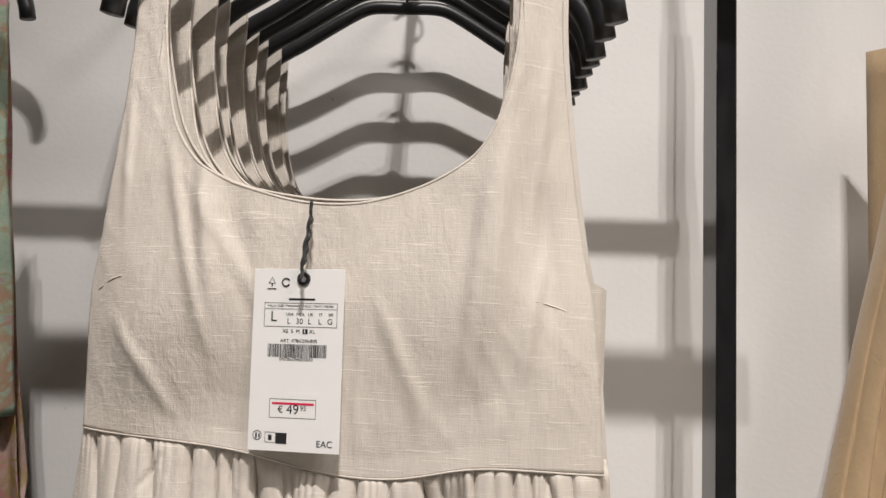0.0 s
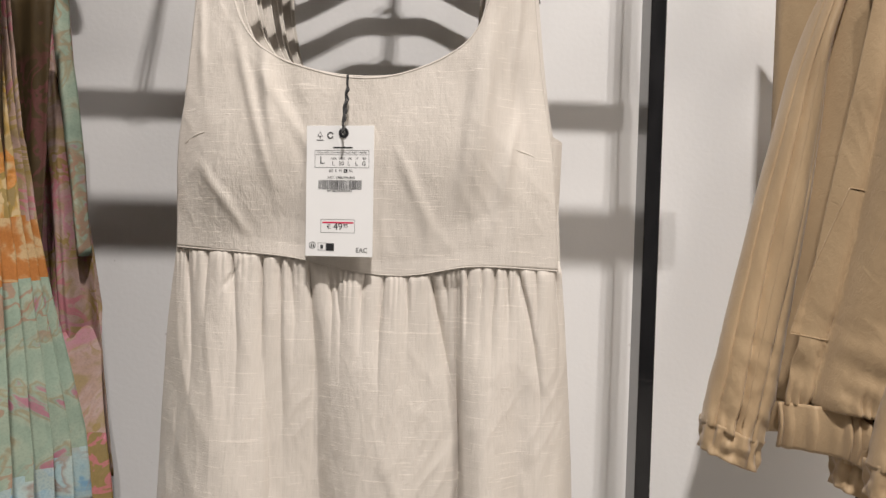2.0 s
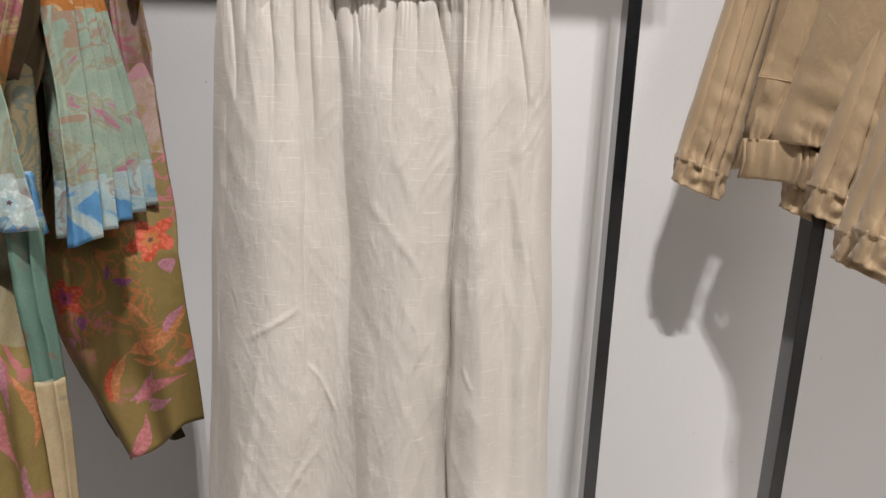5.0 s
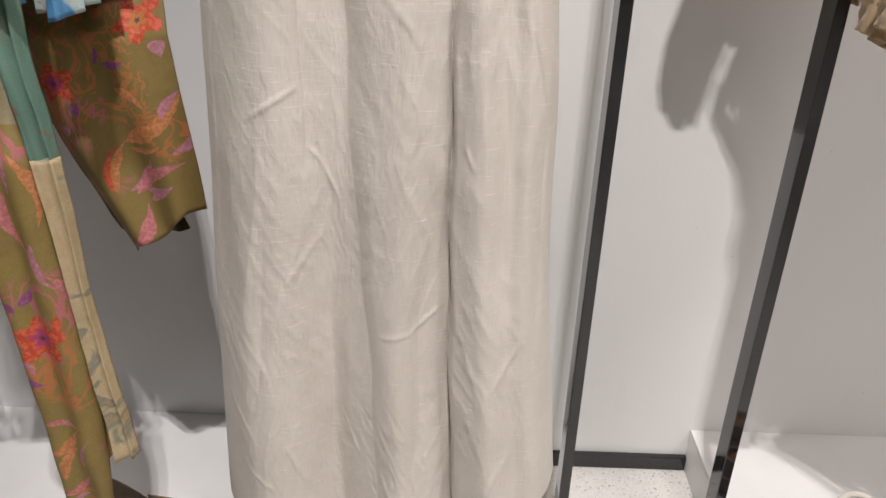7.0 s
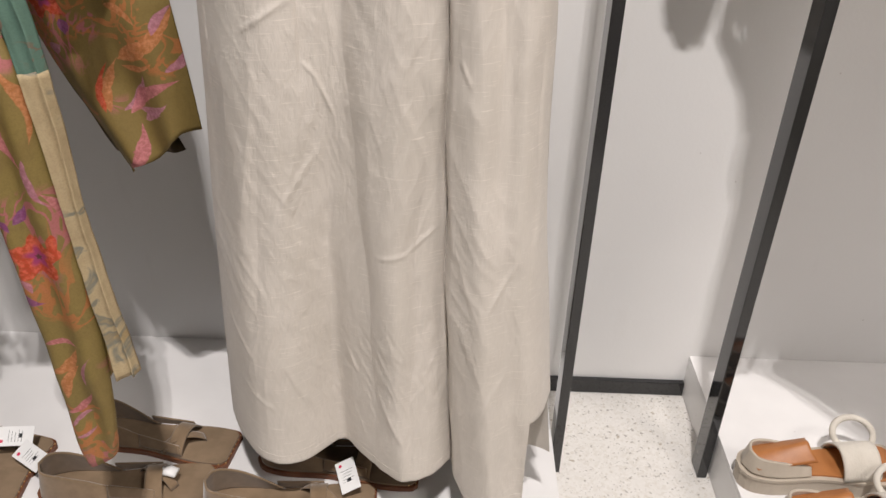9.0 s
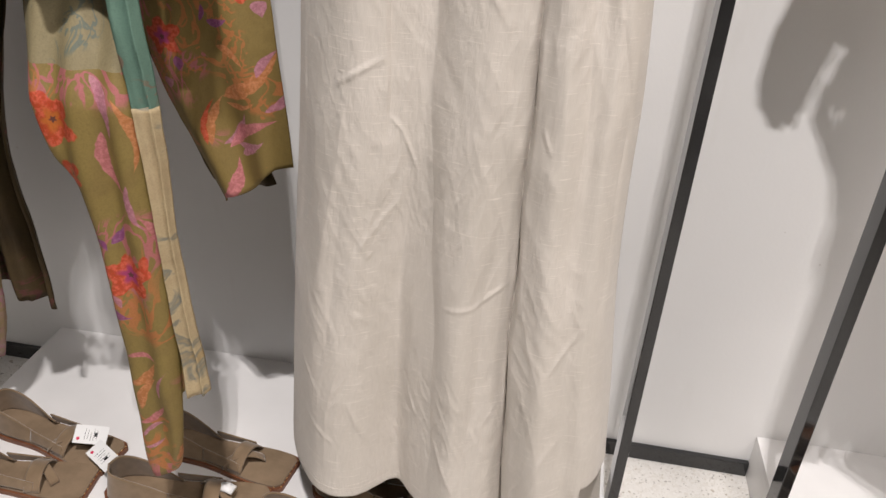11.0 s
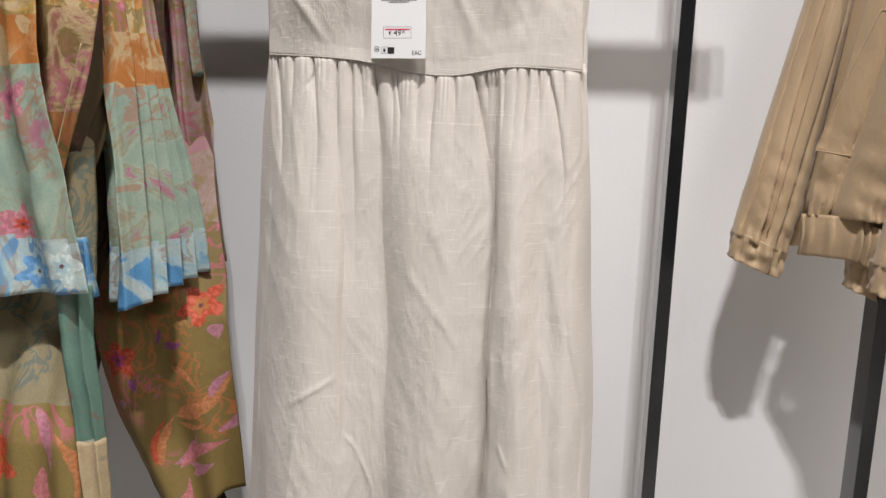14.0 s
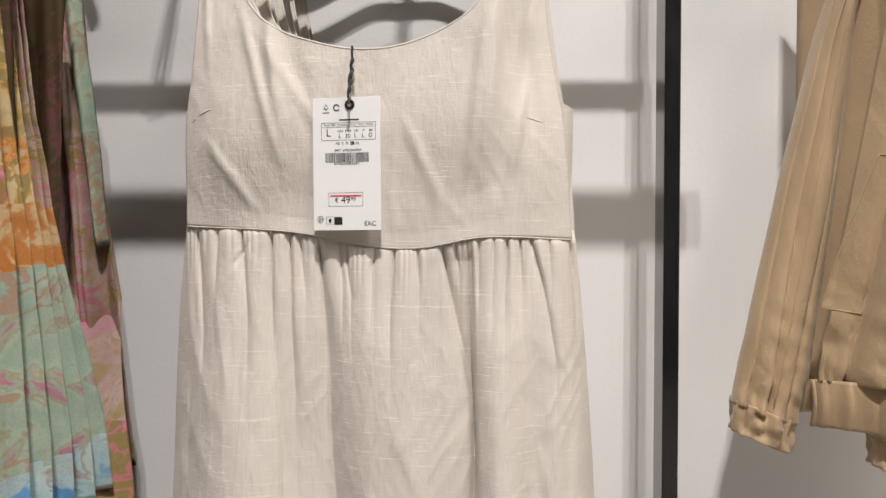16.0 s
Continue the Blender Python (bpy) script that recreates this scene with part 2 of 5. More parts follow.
def card(name, col, rough=0.45):
    g = Graph(name, rough, spec=0.35)
    t = g.noise(g.coords(), 60, 3)
    return g.done(g.mix(t, col, tuple(x * 0.95 for x in col)), g.bump(g.noise(g.coords(), 800, 2), 0.03, 0.0002))


WALL, STEEL, PLASTIC, PLINTH, TERRAZZO = wall_paint(), black_metal(), black_plastic(), white_laminate(), terrazzo()
LINEN = linen("natural_linen", (0.64, 0.592, 0.533), (0.575, 0.530, 0.470))
LINING = plain_cloth("ecru_lining", (0.66, 0.615, 0.555), (0.60, 0.555, 0.495), 0.25)
TAN = plain_cloth("tan_cotton", (0.49, 0.355, 0.21), (0.42, 0.30, 0.175), 0.50, 0.5)
SUEDE = suede()
SOLE = leather("red_brown_sole", (0.13, 0.045, 0.02), (0.19, 0.075, 0.032), 0.5)
COGNAC = leather("cognac_leather", (0.42, 0.17, 0.055), (0.34, 0.13, 0.04))
CANVAS = plain_cloth("oat_canvas", (0.50, 0.44, 0.36), (0.42, 0.36, 0.29), 0.4, 0.85)
PAPER, INK, RED = card("white_card", (0.83, 0.83, 0.82)), card("black_ink", (0.02, 0.02, 0.022), 0.6), card("red_ink", (0.62, 0.03, 0.09))
CORD = plain_cloth("black_cord", (0.012, 0.012, 0.013), (0.02, 0.02, 0.02), 0.2, 0.7)
CROCHET = plain_cloth("pale_crochet", (0.64, 0.60, 0.53), (0.56, 0.52, 0.45), 0.8, 0.9)
BRASS = Graph("gilt_studs", 0.3, 1.0).done((0.75, 0.52, 0.22))
# dark grey for unseen sides of the room, chosen to lower bounced light
CEILING_MAT = wall_paint("dark_grey_paint", 0.16)

# ---------------- room ----------------
WALL_Y = 0.98


def slab(name, lo, hi, material, label, category):
    ob = part(name, box(lo, hi), material, None)
    return tagged(ob, label, category, kind="structure")


slab("floor", (-4, -5, -0.12), (4, WALL_Y, 0), TERRAZZO, "pale terrazzo shop floor with dark chips", "floor")
slab("wall_north", (-4.2, WALL_Y, -0.12), (4.2, WALL_Y + 0.2, 4.4), WALL, "white painted shop wall behind the clothes", "wall")
slab("wall_south", (-4.2, -5.2, -0.12), (4.2, -5, 4.4), CEILING_MAT, "unseen shop wall, made dark grey to cut bounce light", "wall")
slab("wall_west", (-4.2, -5, -0.12), (-4, WALL_Y, 4.4), CEILING_MAT, "unseen shop wall, made dark grey to cut bounce light", "wall")
slab("wall_east", (4, -5, -0.12), (4.2, WALL_Y, 4.4), WALL, "white painted shop wall", "wall")
slab("ceiling", (-4.2, -5.2, 4.4), (4.2, WALL_Y + 0.2, 4.55), CEILING_MAT, "unseen shop ceiling, made dark grey to cut bounce light", "ceiling")
for x0, x1 in ((0.2985, 0.5915), (-1.6, -0.856)):
    tagged(part("baseboard", box((x0, WALL_Y - 0.012, 0.0005), (x1, WALL_Y - 0.0005, 0.033), 0.0015), STEEL, None),
           "low black metal skirting along the wall", "baseboard", kind="structure")


def plinth(x0, x1, label):
    base = thing("display_plinth", label, "plinth", ((x0 + x1) / 2, 0.7, 0), "plinths under the clothes")
    w = (x1 - x0) / 2
    part("body", box((-w, -0.26, 0.0005), (w, WALL_Y - 0.7005, 0.088), 0.002), PLINTH, base)
    part("top", box((-w, -0.262, 0.0885), (w, WALL_Y - 0.7005, 0.0955), 0.0015), PLINTH, base)


plinth(-0.852, 0.298, "low white painted plinth carrying suede sandals")
plinth(0.592, 2.2, "low white painted plinth carrying canvas shoes")


# ---------------- black steel racks ----------------
def rack(x0, x1, label):
    """Uprights standing on the floor with two cross rails and arms to the wall."""
    r = thing("garment_rack", label, "clothes rack", ((x0 + x1) / 2, 0.77, 0), "black steel racks")
    c = (x0 + x1) / 2
    for x in (x0, x1):
        part("upright", box((x - c - 0.0085, -0.02, 0.0005), (x - c + 0.0085, 0.021, 1.89), 0.0012), STEEL, r)
        part("wall_tie", box((x - c - 0.006, 0.0215, 1.86), (x - c + 0.006, WALL_Y - 0.7705, 1.875), 0.001), STEEL, r)
        part("rail_bracket", box((x - c - 0.006, -0.175, 1.81), (x - c + 0.006, -0.0205, 1.835), 0.001), STEEL, r)
    part("cross_rail", box((x0 - c - 0.05, -0.036, 1.737), (x1 - c + 0.0125, -0.0205, 1.752), 0.001), STEEL, r)
    part("cross_rail", box((x0 - c - 0.05, -0.19, 1.810), (x1 - c + 0.038, -0.1755, 1.851), 0.001), STEEL, r)
    return r


left_rack = rack(-0.90, 0.3125, "tall black steel rack of square uprights and cross rails")
right_rack = rack(0.5775, 1.9, "tall black steel rack of square uprights and cross rails")


def arm(rack_ob, x, y0, y1, z):
    c = rack_ob.location
    part("face_out_arm", tube([(x - c.x, y1 - c.y, z), (x - c.x, y0 - c.y, z), (x - c.x, y0 - c.y - 0.006, z + 0.012)], 0.006, 10), STEEL, rack_ob)


arm(left_rack, 0.0225, 0.53, 0.975, 1.700)
arm(left_rack, -0.42, 0.40, 0.730, 1.74)
arm(left_rack, -0.275, 0.76, 0.975, 1.70)


# ---------------- linen dresses on hangers ----------------
SEAM = table([(0.0, 1.231), (0.30, 1.226), (0.50, 1.214), (0.62, 1.213), (0.78, 1.222), (1.0, 1.220)])
SKIRT_L = table([(0.14, -0.224), (0.28, -0.220), (0.52, -0.208), (0.66, -0.198), (0.83, -0.188), (1.0, -0.178), (1.15, -0.165), (1.235, -0.154)])
SKIRT_R = table([(0.14, 0.285), (0.33, 0.262), (0.52, 0.240), (0.65, 0.229), (0.85, 0.219), (1.02, 0.207), (1.15, 0.196), (1.235, 0.186)])
FOLDS_UP = table([(0.0, -0.7), (0.05, -0.1), (0.13, 0.6), (0.22, 0.7), (0.30, 0.2), (0.37, -0.25), (0.42, -0.35), (0.50, 0.35), (0.58, 0.55), (0.66, 0.2), (0.72, 0.2),
                  (0.79, 0.8), (0.87, 0.2), (0.92, 0.5), (0.97, 0.1), (1.0, -0.8)])
FOLDS_LOW = table([(0.0, -0.7), (0.05, -0.1), (0.14, 0.7), (0.25, 0.5), (0.36, -0.62), (0.42, -0.25), (0.50, 0.40), (0.56, 0.75), (0.63, 0.40), (0.69, 0.05), (0.73, 0.5),
                   (0.80, 1.0), (0.87, 0.55), (0.93, 0.6), (0.97, 0.1), (1.0, -0.8)])
# pinched tucks that run down from the waist seam: line of the tuck as (height, place), depth
TUCKS = [([(1.136, -0.134), (1.230, -0.144)], 0.0050), ([(1.193, -0.123), (1.230, -0.122)], 0.0030), ([(1.155, -0.093), (1.230, -0.099)], 0.0050), ([(1.145, -0.071), (1.228, -0.072)], 0.0055),
         ([(1.089, -0.051), (1.155, -0.054), (1.226, -0.056)], 0.0050), ([(1.174, -0.043), (1.224, -0.048)], 0.0040), ([(1.120, -0.026), (1.156, -0.027), (1.219, -0.031)], 0.0060), ([(1.184, -0.010), (1.219, -0.014)], 0.0045),
         ([(1.172, -0.002), (1.216, -0.008)], 0.0035), ([(1.194, 0.016), (1.214, 0.019)], 0.0045), ([(1.165, 0.033), (1.214, 0.036)], 0.0060), ([(1.180, 0.057), (1.218, 0.054)], 0.0035),
         ([(1.070, 0.105), (1.100, 0.099), (1.166, 0.084), (1.224, 0.073)], 0.0075), ([(1.195, 0.090), (1.224, 0.086)], 0.0035), ([(1.194, 0.106), (1.226, 0.107)], 0.0050), ([(1.180, 0.117), (1.226, 0.119)], 0.0035),
         ([(1.175, 0.128), (1.224, 0.131)], 0.0050), ([(1.185, 0.143), (1.222, 0.141)], 0.0035), ([(1.119, 0.171), (1.175, 0.162), (1.222, 0.150)], 0.0055), ([(1.188, 0.167), (1.222, 0.165)], 0.0035), ([(1.160, 0.189), (1.222, 0.182)], 0.0040)]
TUCKS = [(table(line), line[0][0], line[-1][1], deep) for line, deep in TUCKS]
PUFF_X = sorted([-0.156, 0.188] + [t[2] for t in TUCKS])
rng = random.Random(7)
PUFF_AMP = [rng.uniform(0.6, 1.25) for _ in PUFF_X]
# long folds: line, depth along it, soft width on each side
LONG = [([(0.20, 0.1205), (0.28, 0.1185), (0.60, 0.1065), (0.86, 0.1025), (1.08, 0.1025), (1.156, 0.0995), (1.226, 0.0965)], [(0.17, 0.010), (0.9, 0.008), (1.15, 0.005), (1.23, 0.001)], 0.0022, 0.0011),
        ([(0.20, 0.122), (0.28, 0.120), (0.60, 0.108), (0.86, 0.104), (1.08, 0.104), (1.156, 0.101), (1.226, 0.098)], [(0.17, 0.021), (0.5, 0.018), (0.9, 0.014), (1.12, 0.010), (1.20, 0.007), (1.23, 0.003)], 0.020, 0.0016),
        ([(0.78, -0.064), (0.87, -0.062), (1.04, -0.064), (1.215, -0.070)], [(0.775, 0.0), (0.83, 0.0045), (0.95, 0.0065), (1.08, 0.0045), (1.17, 0.0)], 0.0022, 0.024),
        ([(0.30, 0.013), (0.48, 0.011), (0.65, 0.0), (0.82, -0.012), (0.97, -0.016), (1.09, -0.023), (1.22, -0.031)], [(0.24, 0.003), (0.45, 0.008), (0.70, 0.007), (0.85, 0.005), (1.0, 0.009), (1.12, 0.007), (1.21, 0.003)], 0.026, 0.008),
        ([(0.27, 0.064), (0.44, 0.068), (0.60, 0.070), (0.69, 0.080), (0.79, 0.098)], [(0.17, 0.006), (0.40, 0.010), (0.60, 0.008), (0.78, 0.0)], 0.016, 0.026),
        ([(0.40, -0.150), (0.58, -0.128), (0.75, -0.115)], [(0.38, 0.0), (0.50, 0.004), (0.62, 0.004), (0.76, 0.0)], 0.012, 0.020),
        ([(0.62, 0.166), (0.80, 0.160), (1.01, 0.152), (1.12, 0.150)], [(0.55, 0.0), (0.75, 0.005), (1.0, 0.005), (1.14, 0.0)], 0.018, 0.007),
        ([(0.50, 0.212), (0.83, 0.205), (0.95, 0.184), (1.07, 0.180), (1.15, 0.178)], [(0.45, 0.0), (0.70, 0.005), (0.95, 0.005), (1.16, 0.0)], 0.016, 0.006),
        ([(0.30, -0.050), (0.58, -0.043), (0.74, -0.035)], [(0.25, 0.004), (0.50, 0.006), (0.66, 0.004), (0.76, 0.0)], 0.014, 0.024),
        ([(0.55, -0.190), (0.85, -0.168), (1.10, -0.146)], [(0.45, 0.0), (0.80, 0.004), (1.05, 0.003), (1.12, 0.0)], 0.006, 0.014)]
LONG = [(table(line), table(deep), a, b) for line, deep, a, b in LONG]


def tucks(x, z, drop):
    """Tucks and the puffs between them, just below the waist seam."""
    h = 0.0
    if drop < 0.30:
        lift = 1 - math.exp(-drop / 0.005)
        for line, end, _, deep in TUCKS:
            reach = 2.2 * (1.222 - end) + 0.02
            if drop > reach:
                continue
            d = x - line(z)
            w = 0.0010 + 0.022 * drop
            w = w if (d < 0) == (int(end * 1000) % 2 == 0) else 2.2 * w
            if abs(d) < 4 * w:
                h -= 1.25 * deep * lift * (1 - drop / reach) ** 1.2 * math.exp(-(abs(d) / w) ** 1.2)
        k = max(0, min(len(PUFF_X) - 2, sum(1 for p in PUFF_X if p <= x) - 1))
        gap = PUFF_X[k + 1] - PUFF_X[k]
        t = min(1, max(0, (x - PUFF_X[k]) / gap))
        h += 0.11 * min(gap, 0.026) * PUFF_AMP[k] * lift * math.exp(-drop / (1.2 * gap + 0.03)) * (1 - abs(2 * t - 1) ** 2.6)
        # fine crimps held in the seam
        h += 0.0012 * lift * math.exp(-drop / 0.016) * math.sin(x * 900 + 5 * math.sin(x * 130))
    return h


def long_folds(x, z):
    h = 0.0
    for line, deep, wl, wr in LONG:
        d = x - line(z) - 0.0016 * math.sin(z * 31 + wl * 400)
        w = wl if d < 0 else wr
        if abs(d) < 4 * w:
            h -= deep(z) * math.exp(-(abs(d) / w) ** 1.3)
    return h


def across(x):
    return 0.574 - 0.10 * x


def crumple(x, z):
    """Long slanting creases that cross each other, as in hung linen."""
    h = 0.0
    for k, (slant, fr, am) in enumerate(((0.20, 22.0, 0.0040), (-0.26, 28.0, 0.0036), (0.08, 55.0, 0.0020), (-0.60, 44.0, 0.0022), (0.45, 66.0, 0.0018), (-0.35, 90.0, 0.0012))):
        wob = 0.012 * noise.noise((x * 9, z * 5, 50.0 + k))
        across_, along = x - slant * z + wob, z + slant * x
        m = noise.noise((across_ * 5, along * 4, 31.0 + k))
        h -= am * (1 - min(1, 2.9 * abs(noise.noise((across_ * fr, along * fr * 0.24, 3.0 + 5 * k))))) * max(0.0, 0.15 + 1.3 * m)
    return h


def crease(x, z, x0, z0, x1, z1, wide, amp):
    """A single pinched crease along a short line."""
    dx, dz = x1 - x0, z1 - z0
    ll = dx * dx + dz * dz
    t = ((x - x0) * dx + (z - z0) * dz) / ll
    if t < -0.2 or t > 1.2:
        return 0.0
    d = ((x - x0) * dz - (z - z0) * dx) / math.sqrt(ll)
    if abs(d) > 4 * wide:
        return 0.0
    return amp * math.exp(-(d / wide) ** 2) * math.exp(-((t - 0.55) / 0.42) ** 4)


CREASES = [(-0.130, 0.838, -0.068, 0.878, 0.0028, 0.0022), (-0.064, 0.812, -0.044, 0.789, 0.0018, 0.0016), (-0.046, 0.791, -0.028, 0.745, 0.0022, 0.0015), (0.018, 0.572, 0.060, 0.580, 0.0024, 0.0018),
           (0.055, 0.578, 0.098, 0.612, 0.0026, 0.0018), (-0.196, 0.455, -0.150, 0.395, 0.004, 0.0017), (-0.185, 0.35, -0.125, 0.315, 0.004, 0.0015),
           (0.15, 0.50, 0.20, 0.585, 0.0035, 0.0017), (0.012, 0.36, 0.055, 0.27, 0.004, 0.0021), (-0.11, 0.40, -0.075, 0.30, 0.004, 0.0019), (-0.155, 1.03, -0.115, 1.12, 0.005, 0.0017), (0.03, 1.08, 0.06, 1.0, 0.006, 0.0012),
           (0.0, 1.02, 0.07, 0.93, 0.005, 0.0010), (0.155, 1.05, 0.175, 0.97, 0.005, 0.0014), (-0.10, 0.62, -0.05, 0.70, 0.004, 0.0015), (0.14, 0.33, 0.19, 0.42, 0.0045, 0.0017),
           (-0.110, 1.192, -0.088, 1.222, 0.0020, -0.0016), (0.115, 0.83, 0.128, 0.80, 0.0022, 0.0014), (-0.03, 0.42, -0.012, 0.37, 0.0022, 0.0014)]


def skirt_front(u, v):
    top = SEAM(u)
    hem = 0.208 + 0.004 * math.sin(u * 9) - 0.038 * min(1, max(0, (u - 0.68) / 0.05)) + 0.15 * min(1, max(0, (u - 0.895) / 0.03))
    z = lerp(top + 0.008, hem, v)
    drop = max(0.0, top - z)
    x = lerp(SKIRT_L(z), SKIRT_R(z), u)
    side = abs(2 * u - 1)
    y = across(x) + lerp(0.016, 0.034, min(1, drop * 4)) * side ** 5 + 0.0004 - 0.004 * min(1, drop * 4)
    amp = 0.002 + 0.022 * min(1.0, drop / 0.25) + 0.026 * max(0.0, (drop - 0.30) / 0.75) ** 1.4
    low = min(1, max(0, (drop - 0.32) / 0.45))
    low = low * low * (3 - 2 * low)
    y -= amp * lerp(FOLDS_UP(u), FOLDS_LOW(u), low)
    fade = min(1, drop * 12)
    y -= tucks(x, z, drop) + long_folds(x, z) * min(1, drop * 60)
    y += noise.noise((x * 15 + 3, z * 4, 0.3)) * 0.005 * fade
    y += (0.62 * crumple(x, z) + 0.16 * crumple(x * 2.1 + 5, z * 1.2)) * fade
    y -= sum(crease(x, z, *c) for c in CREASES) * min(1, drop * 110)
    x += noise.noise((u * 9, z * 6, 7.7)) * 0.003 * fade
    y += 0.0045 * min(1.0, max(0.0, (z - top) / 0.004))
    return (x, y, z)


def skirt_back(u, v):
    z = lerp(1.215, 0.215, v)
    x = lerp(SKIRT_L(z) + 0.014, SKIRT_R(z) - 0.006, u)
    side = abs(2 * u - 1)
    y = across(x) + 0.036 + 0.028 * (1 - side ** 3) * (0.4 + 0.9 * v) + 0.008 * v * math.sin(u * 21)
    return (x, y, z)


STRAP_Z = 1.585
NECK = [(-0.139, STRAP_Z), (-0.1185, STRAP_Z), (-0.1165, 1.52), (-0.110, 1.475), (-0.099, 1.436), (-0.081, 1.410), (-0.060, 1.396), (-0.030, 1.386), (0.0, 1.3805),
        (0.03, 1.381), (0.058, 1.388), (0.085, 1.400), (0.105, 1.416), (0.118, 1.442), (0.1255, 1.478), (0.129, 1.52), (0.131, STRAP_Z), (0.157, STRAP_Z)]
BODY_L = table([(1.20, -0.153), (1.27, -0.1535), (1.325, -0.1525), (1.36, -0.1475), (1.42, -0.143), (1.50, -0.140), (1.60, -0.139)])
BODY_R = table([(1.20, 0.187), (1.26, 0.183), (1.32, 0.178), (1.36, 0.171), (1.42, 0.163), (1.50, 0.156), (1.60, 0.157)])


def neck_point(s):
    """A point of the top edge, from the outer end of one strap to that of the other."""
    k = min(int(s), len(NECK) - 2)
    t = s - k
    a, b = NECK[k], NECK[k + 1]
    p0, p3 = NECK[max(k - 1, 0)], NECK[min(k + 2, len(NECK) - 1)]
    if k in (0, len(NECK) - 2):
        return lerp(a[0], b[0], t), lerp(a[1], b[1], t)
    return tuple(0.5 * (2 * a[i] + (b[i] - p0[i]) * t + (2 * p0[i] - 5 * a[i] + 4 * b[i] - p3[i]) * t * t + (3 * a[i] - p0[i] - 3 * b[i] + p3[i]) * t ** 3) for i in (0, 1))


def bodice_front(u, v):
    s = u * (len(NECK) - 1)
    tx, tz = neck_point(s)
    w = (tx + 0.139) / 0.296
    w = 0.55 * w + 0.45 * u
    z0 = SEAM(w)
    z = lerp(z0, tz, v)
    bx = lerp(BODY_L(z0), BODY_R(z0), w)
    x = lerp(bx, tx, v ** 1.1)
    left, right = BODY_L(z), BODY_R(z)
    lx, rx = lerp(-0.153, -0.139, v ** 1.1), lerp(0.187, 0.157, v ** 1.1)
    x += (left - lx) * max(0, 1 - u * 5) + (right - rx) * max(0, 1 - (1 - u) * 5)
    side = abs(2 * (x - left) / (right - left) - 1)
    y = across(x) + 0.016 * side ** 5 - 0.0012 * max(0, 1 - v * 14)
    chest = math.exp(-((z - 1.315) / 0.06) ** 2)
    y -= 0.010 * chest * (math.exp(-((x + 0.065) / 0.06) ** 2) + math.exp(-((x - 0.10) / 0.06) ** 2))
    y += 0.012 * max(0, (z - 1.40) / 0.18)
    # soft pulls below the neck and at the sides
    y -= 0.0055 * math.exp(-((x + 0.072 - (1.40 - z) * 0.12) / 0.006) ** 2) * math.exp(-((z - 1.365) / 0.045) ** 2)
    y += 0.0040 * math.exp(-((x + 0.058 - (1.40 - z) * 0.25) / 0.010) ** 2) * math.exp(-((z - 1.36) / 0.05) ** 2)
    y -= 0.0075 * math.exp(-((x - 0.118 + (1.40 - z) * 0.06) / 0.009) ** 2) * math.exp(-((z - 1.36) / 0.07) ** 2)
    y += 0.0060 * math.exp(-((x - 0.146 + (z - 1.36) * 0.10) / 0.010) ** 2) * math.exp(-((z - 1.355) / 0.05) ** 2)
    y += noise.noise((x * 13, z * 4, 2.0)) * 0.012 * min(1, v * 5)
    for c in ((-0.102, 1.43, -0.062, 1.285, 0.0045, 0.0030), (-0.085, 1.40, -0.020, 1.30, 0.0050, 0.0022), (0.112, 1.42, 0.098, 1.27, 0.0050, 0.0028), (0.150, 1.37, 0.128, 1.25, 0.0045, 0.0024), (-0.135, 1.315, -0.085, 1.245, 0.0045, 0.0018), (0.04, 1.33, 0.075, 1.25, 0.0050, 0.0018), (-0.138, 1.48, -0.128, 1.37, 0.0035, 0.0022), (0.150, 1.50, 0.140, 1.38, 0.0035, 0.0022)):
        y -= crease(x, z, *c)
    y += 0.38 * crumple(x, z + 3.0) * min(1, (1 - v) * 8 + 0.2) * min(1, v * 9)
    return (x, y, z)


def bodice_back(u, v):
    """The back panel: a shallower scoop and straps behind the front ones."""
    x, _, z = bodice_front(u, v)
    if z > 1.30:
        z = z + 0.008 * math.exp(-((x - 0.02) / 0.08) ** 2)
    x = 0.02 + (x - 0.02) * 1.035
    return (x, across(x) + 0.033 + 0.004 * math.sin(x * 40), z)


FRONT = np.array([bodice_front(i / 160, j / 90) for i in range(161) for j in range(91)])


def front_y(x, z):
    """The depth of the bodice at a place across and up."""
    d = (FRONT[:, 0] - x) ** 2 + (FRONT[:, 2] - z) ** 2
    return float(FRONT[int(np.argmin(d)), 1])


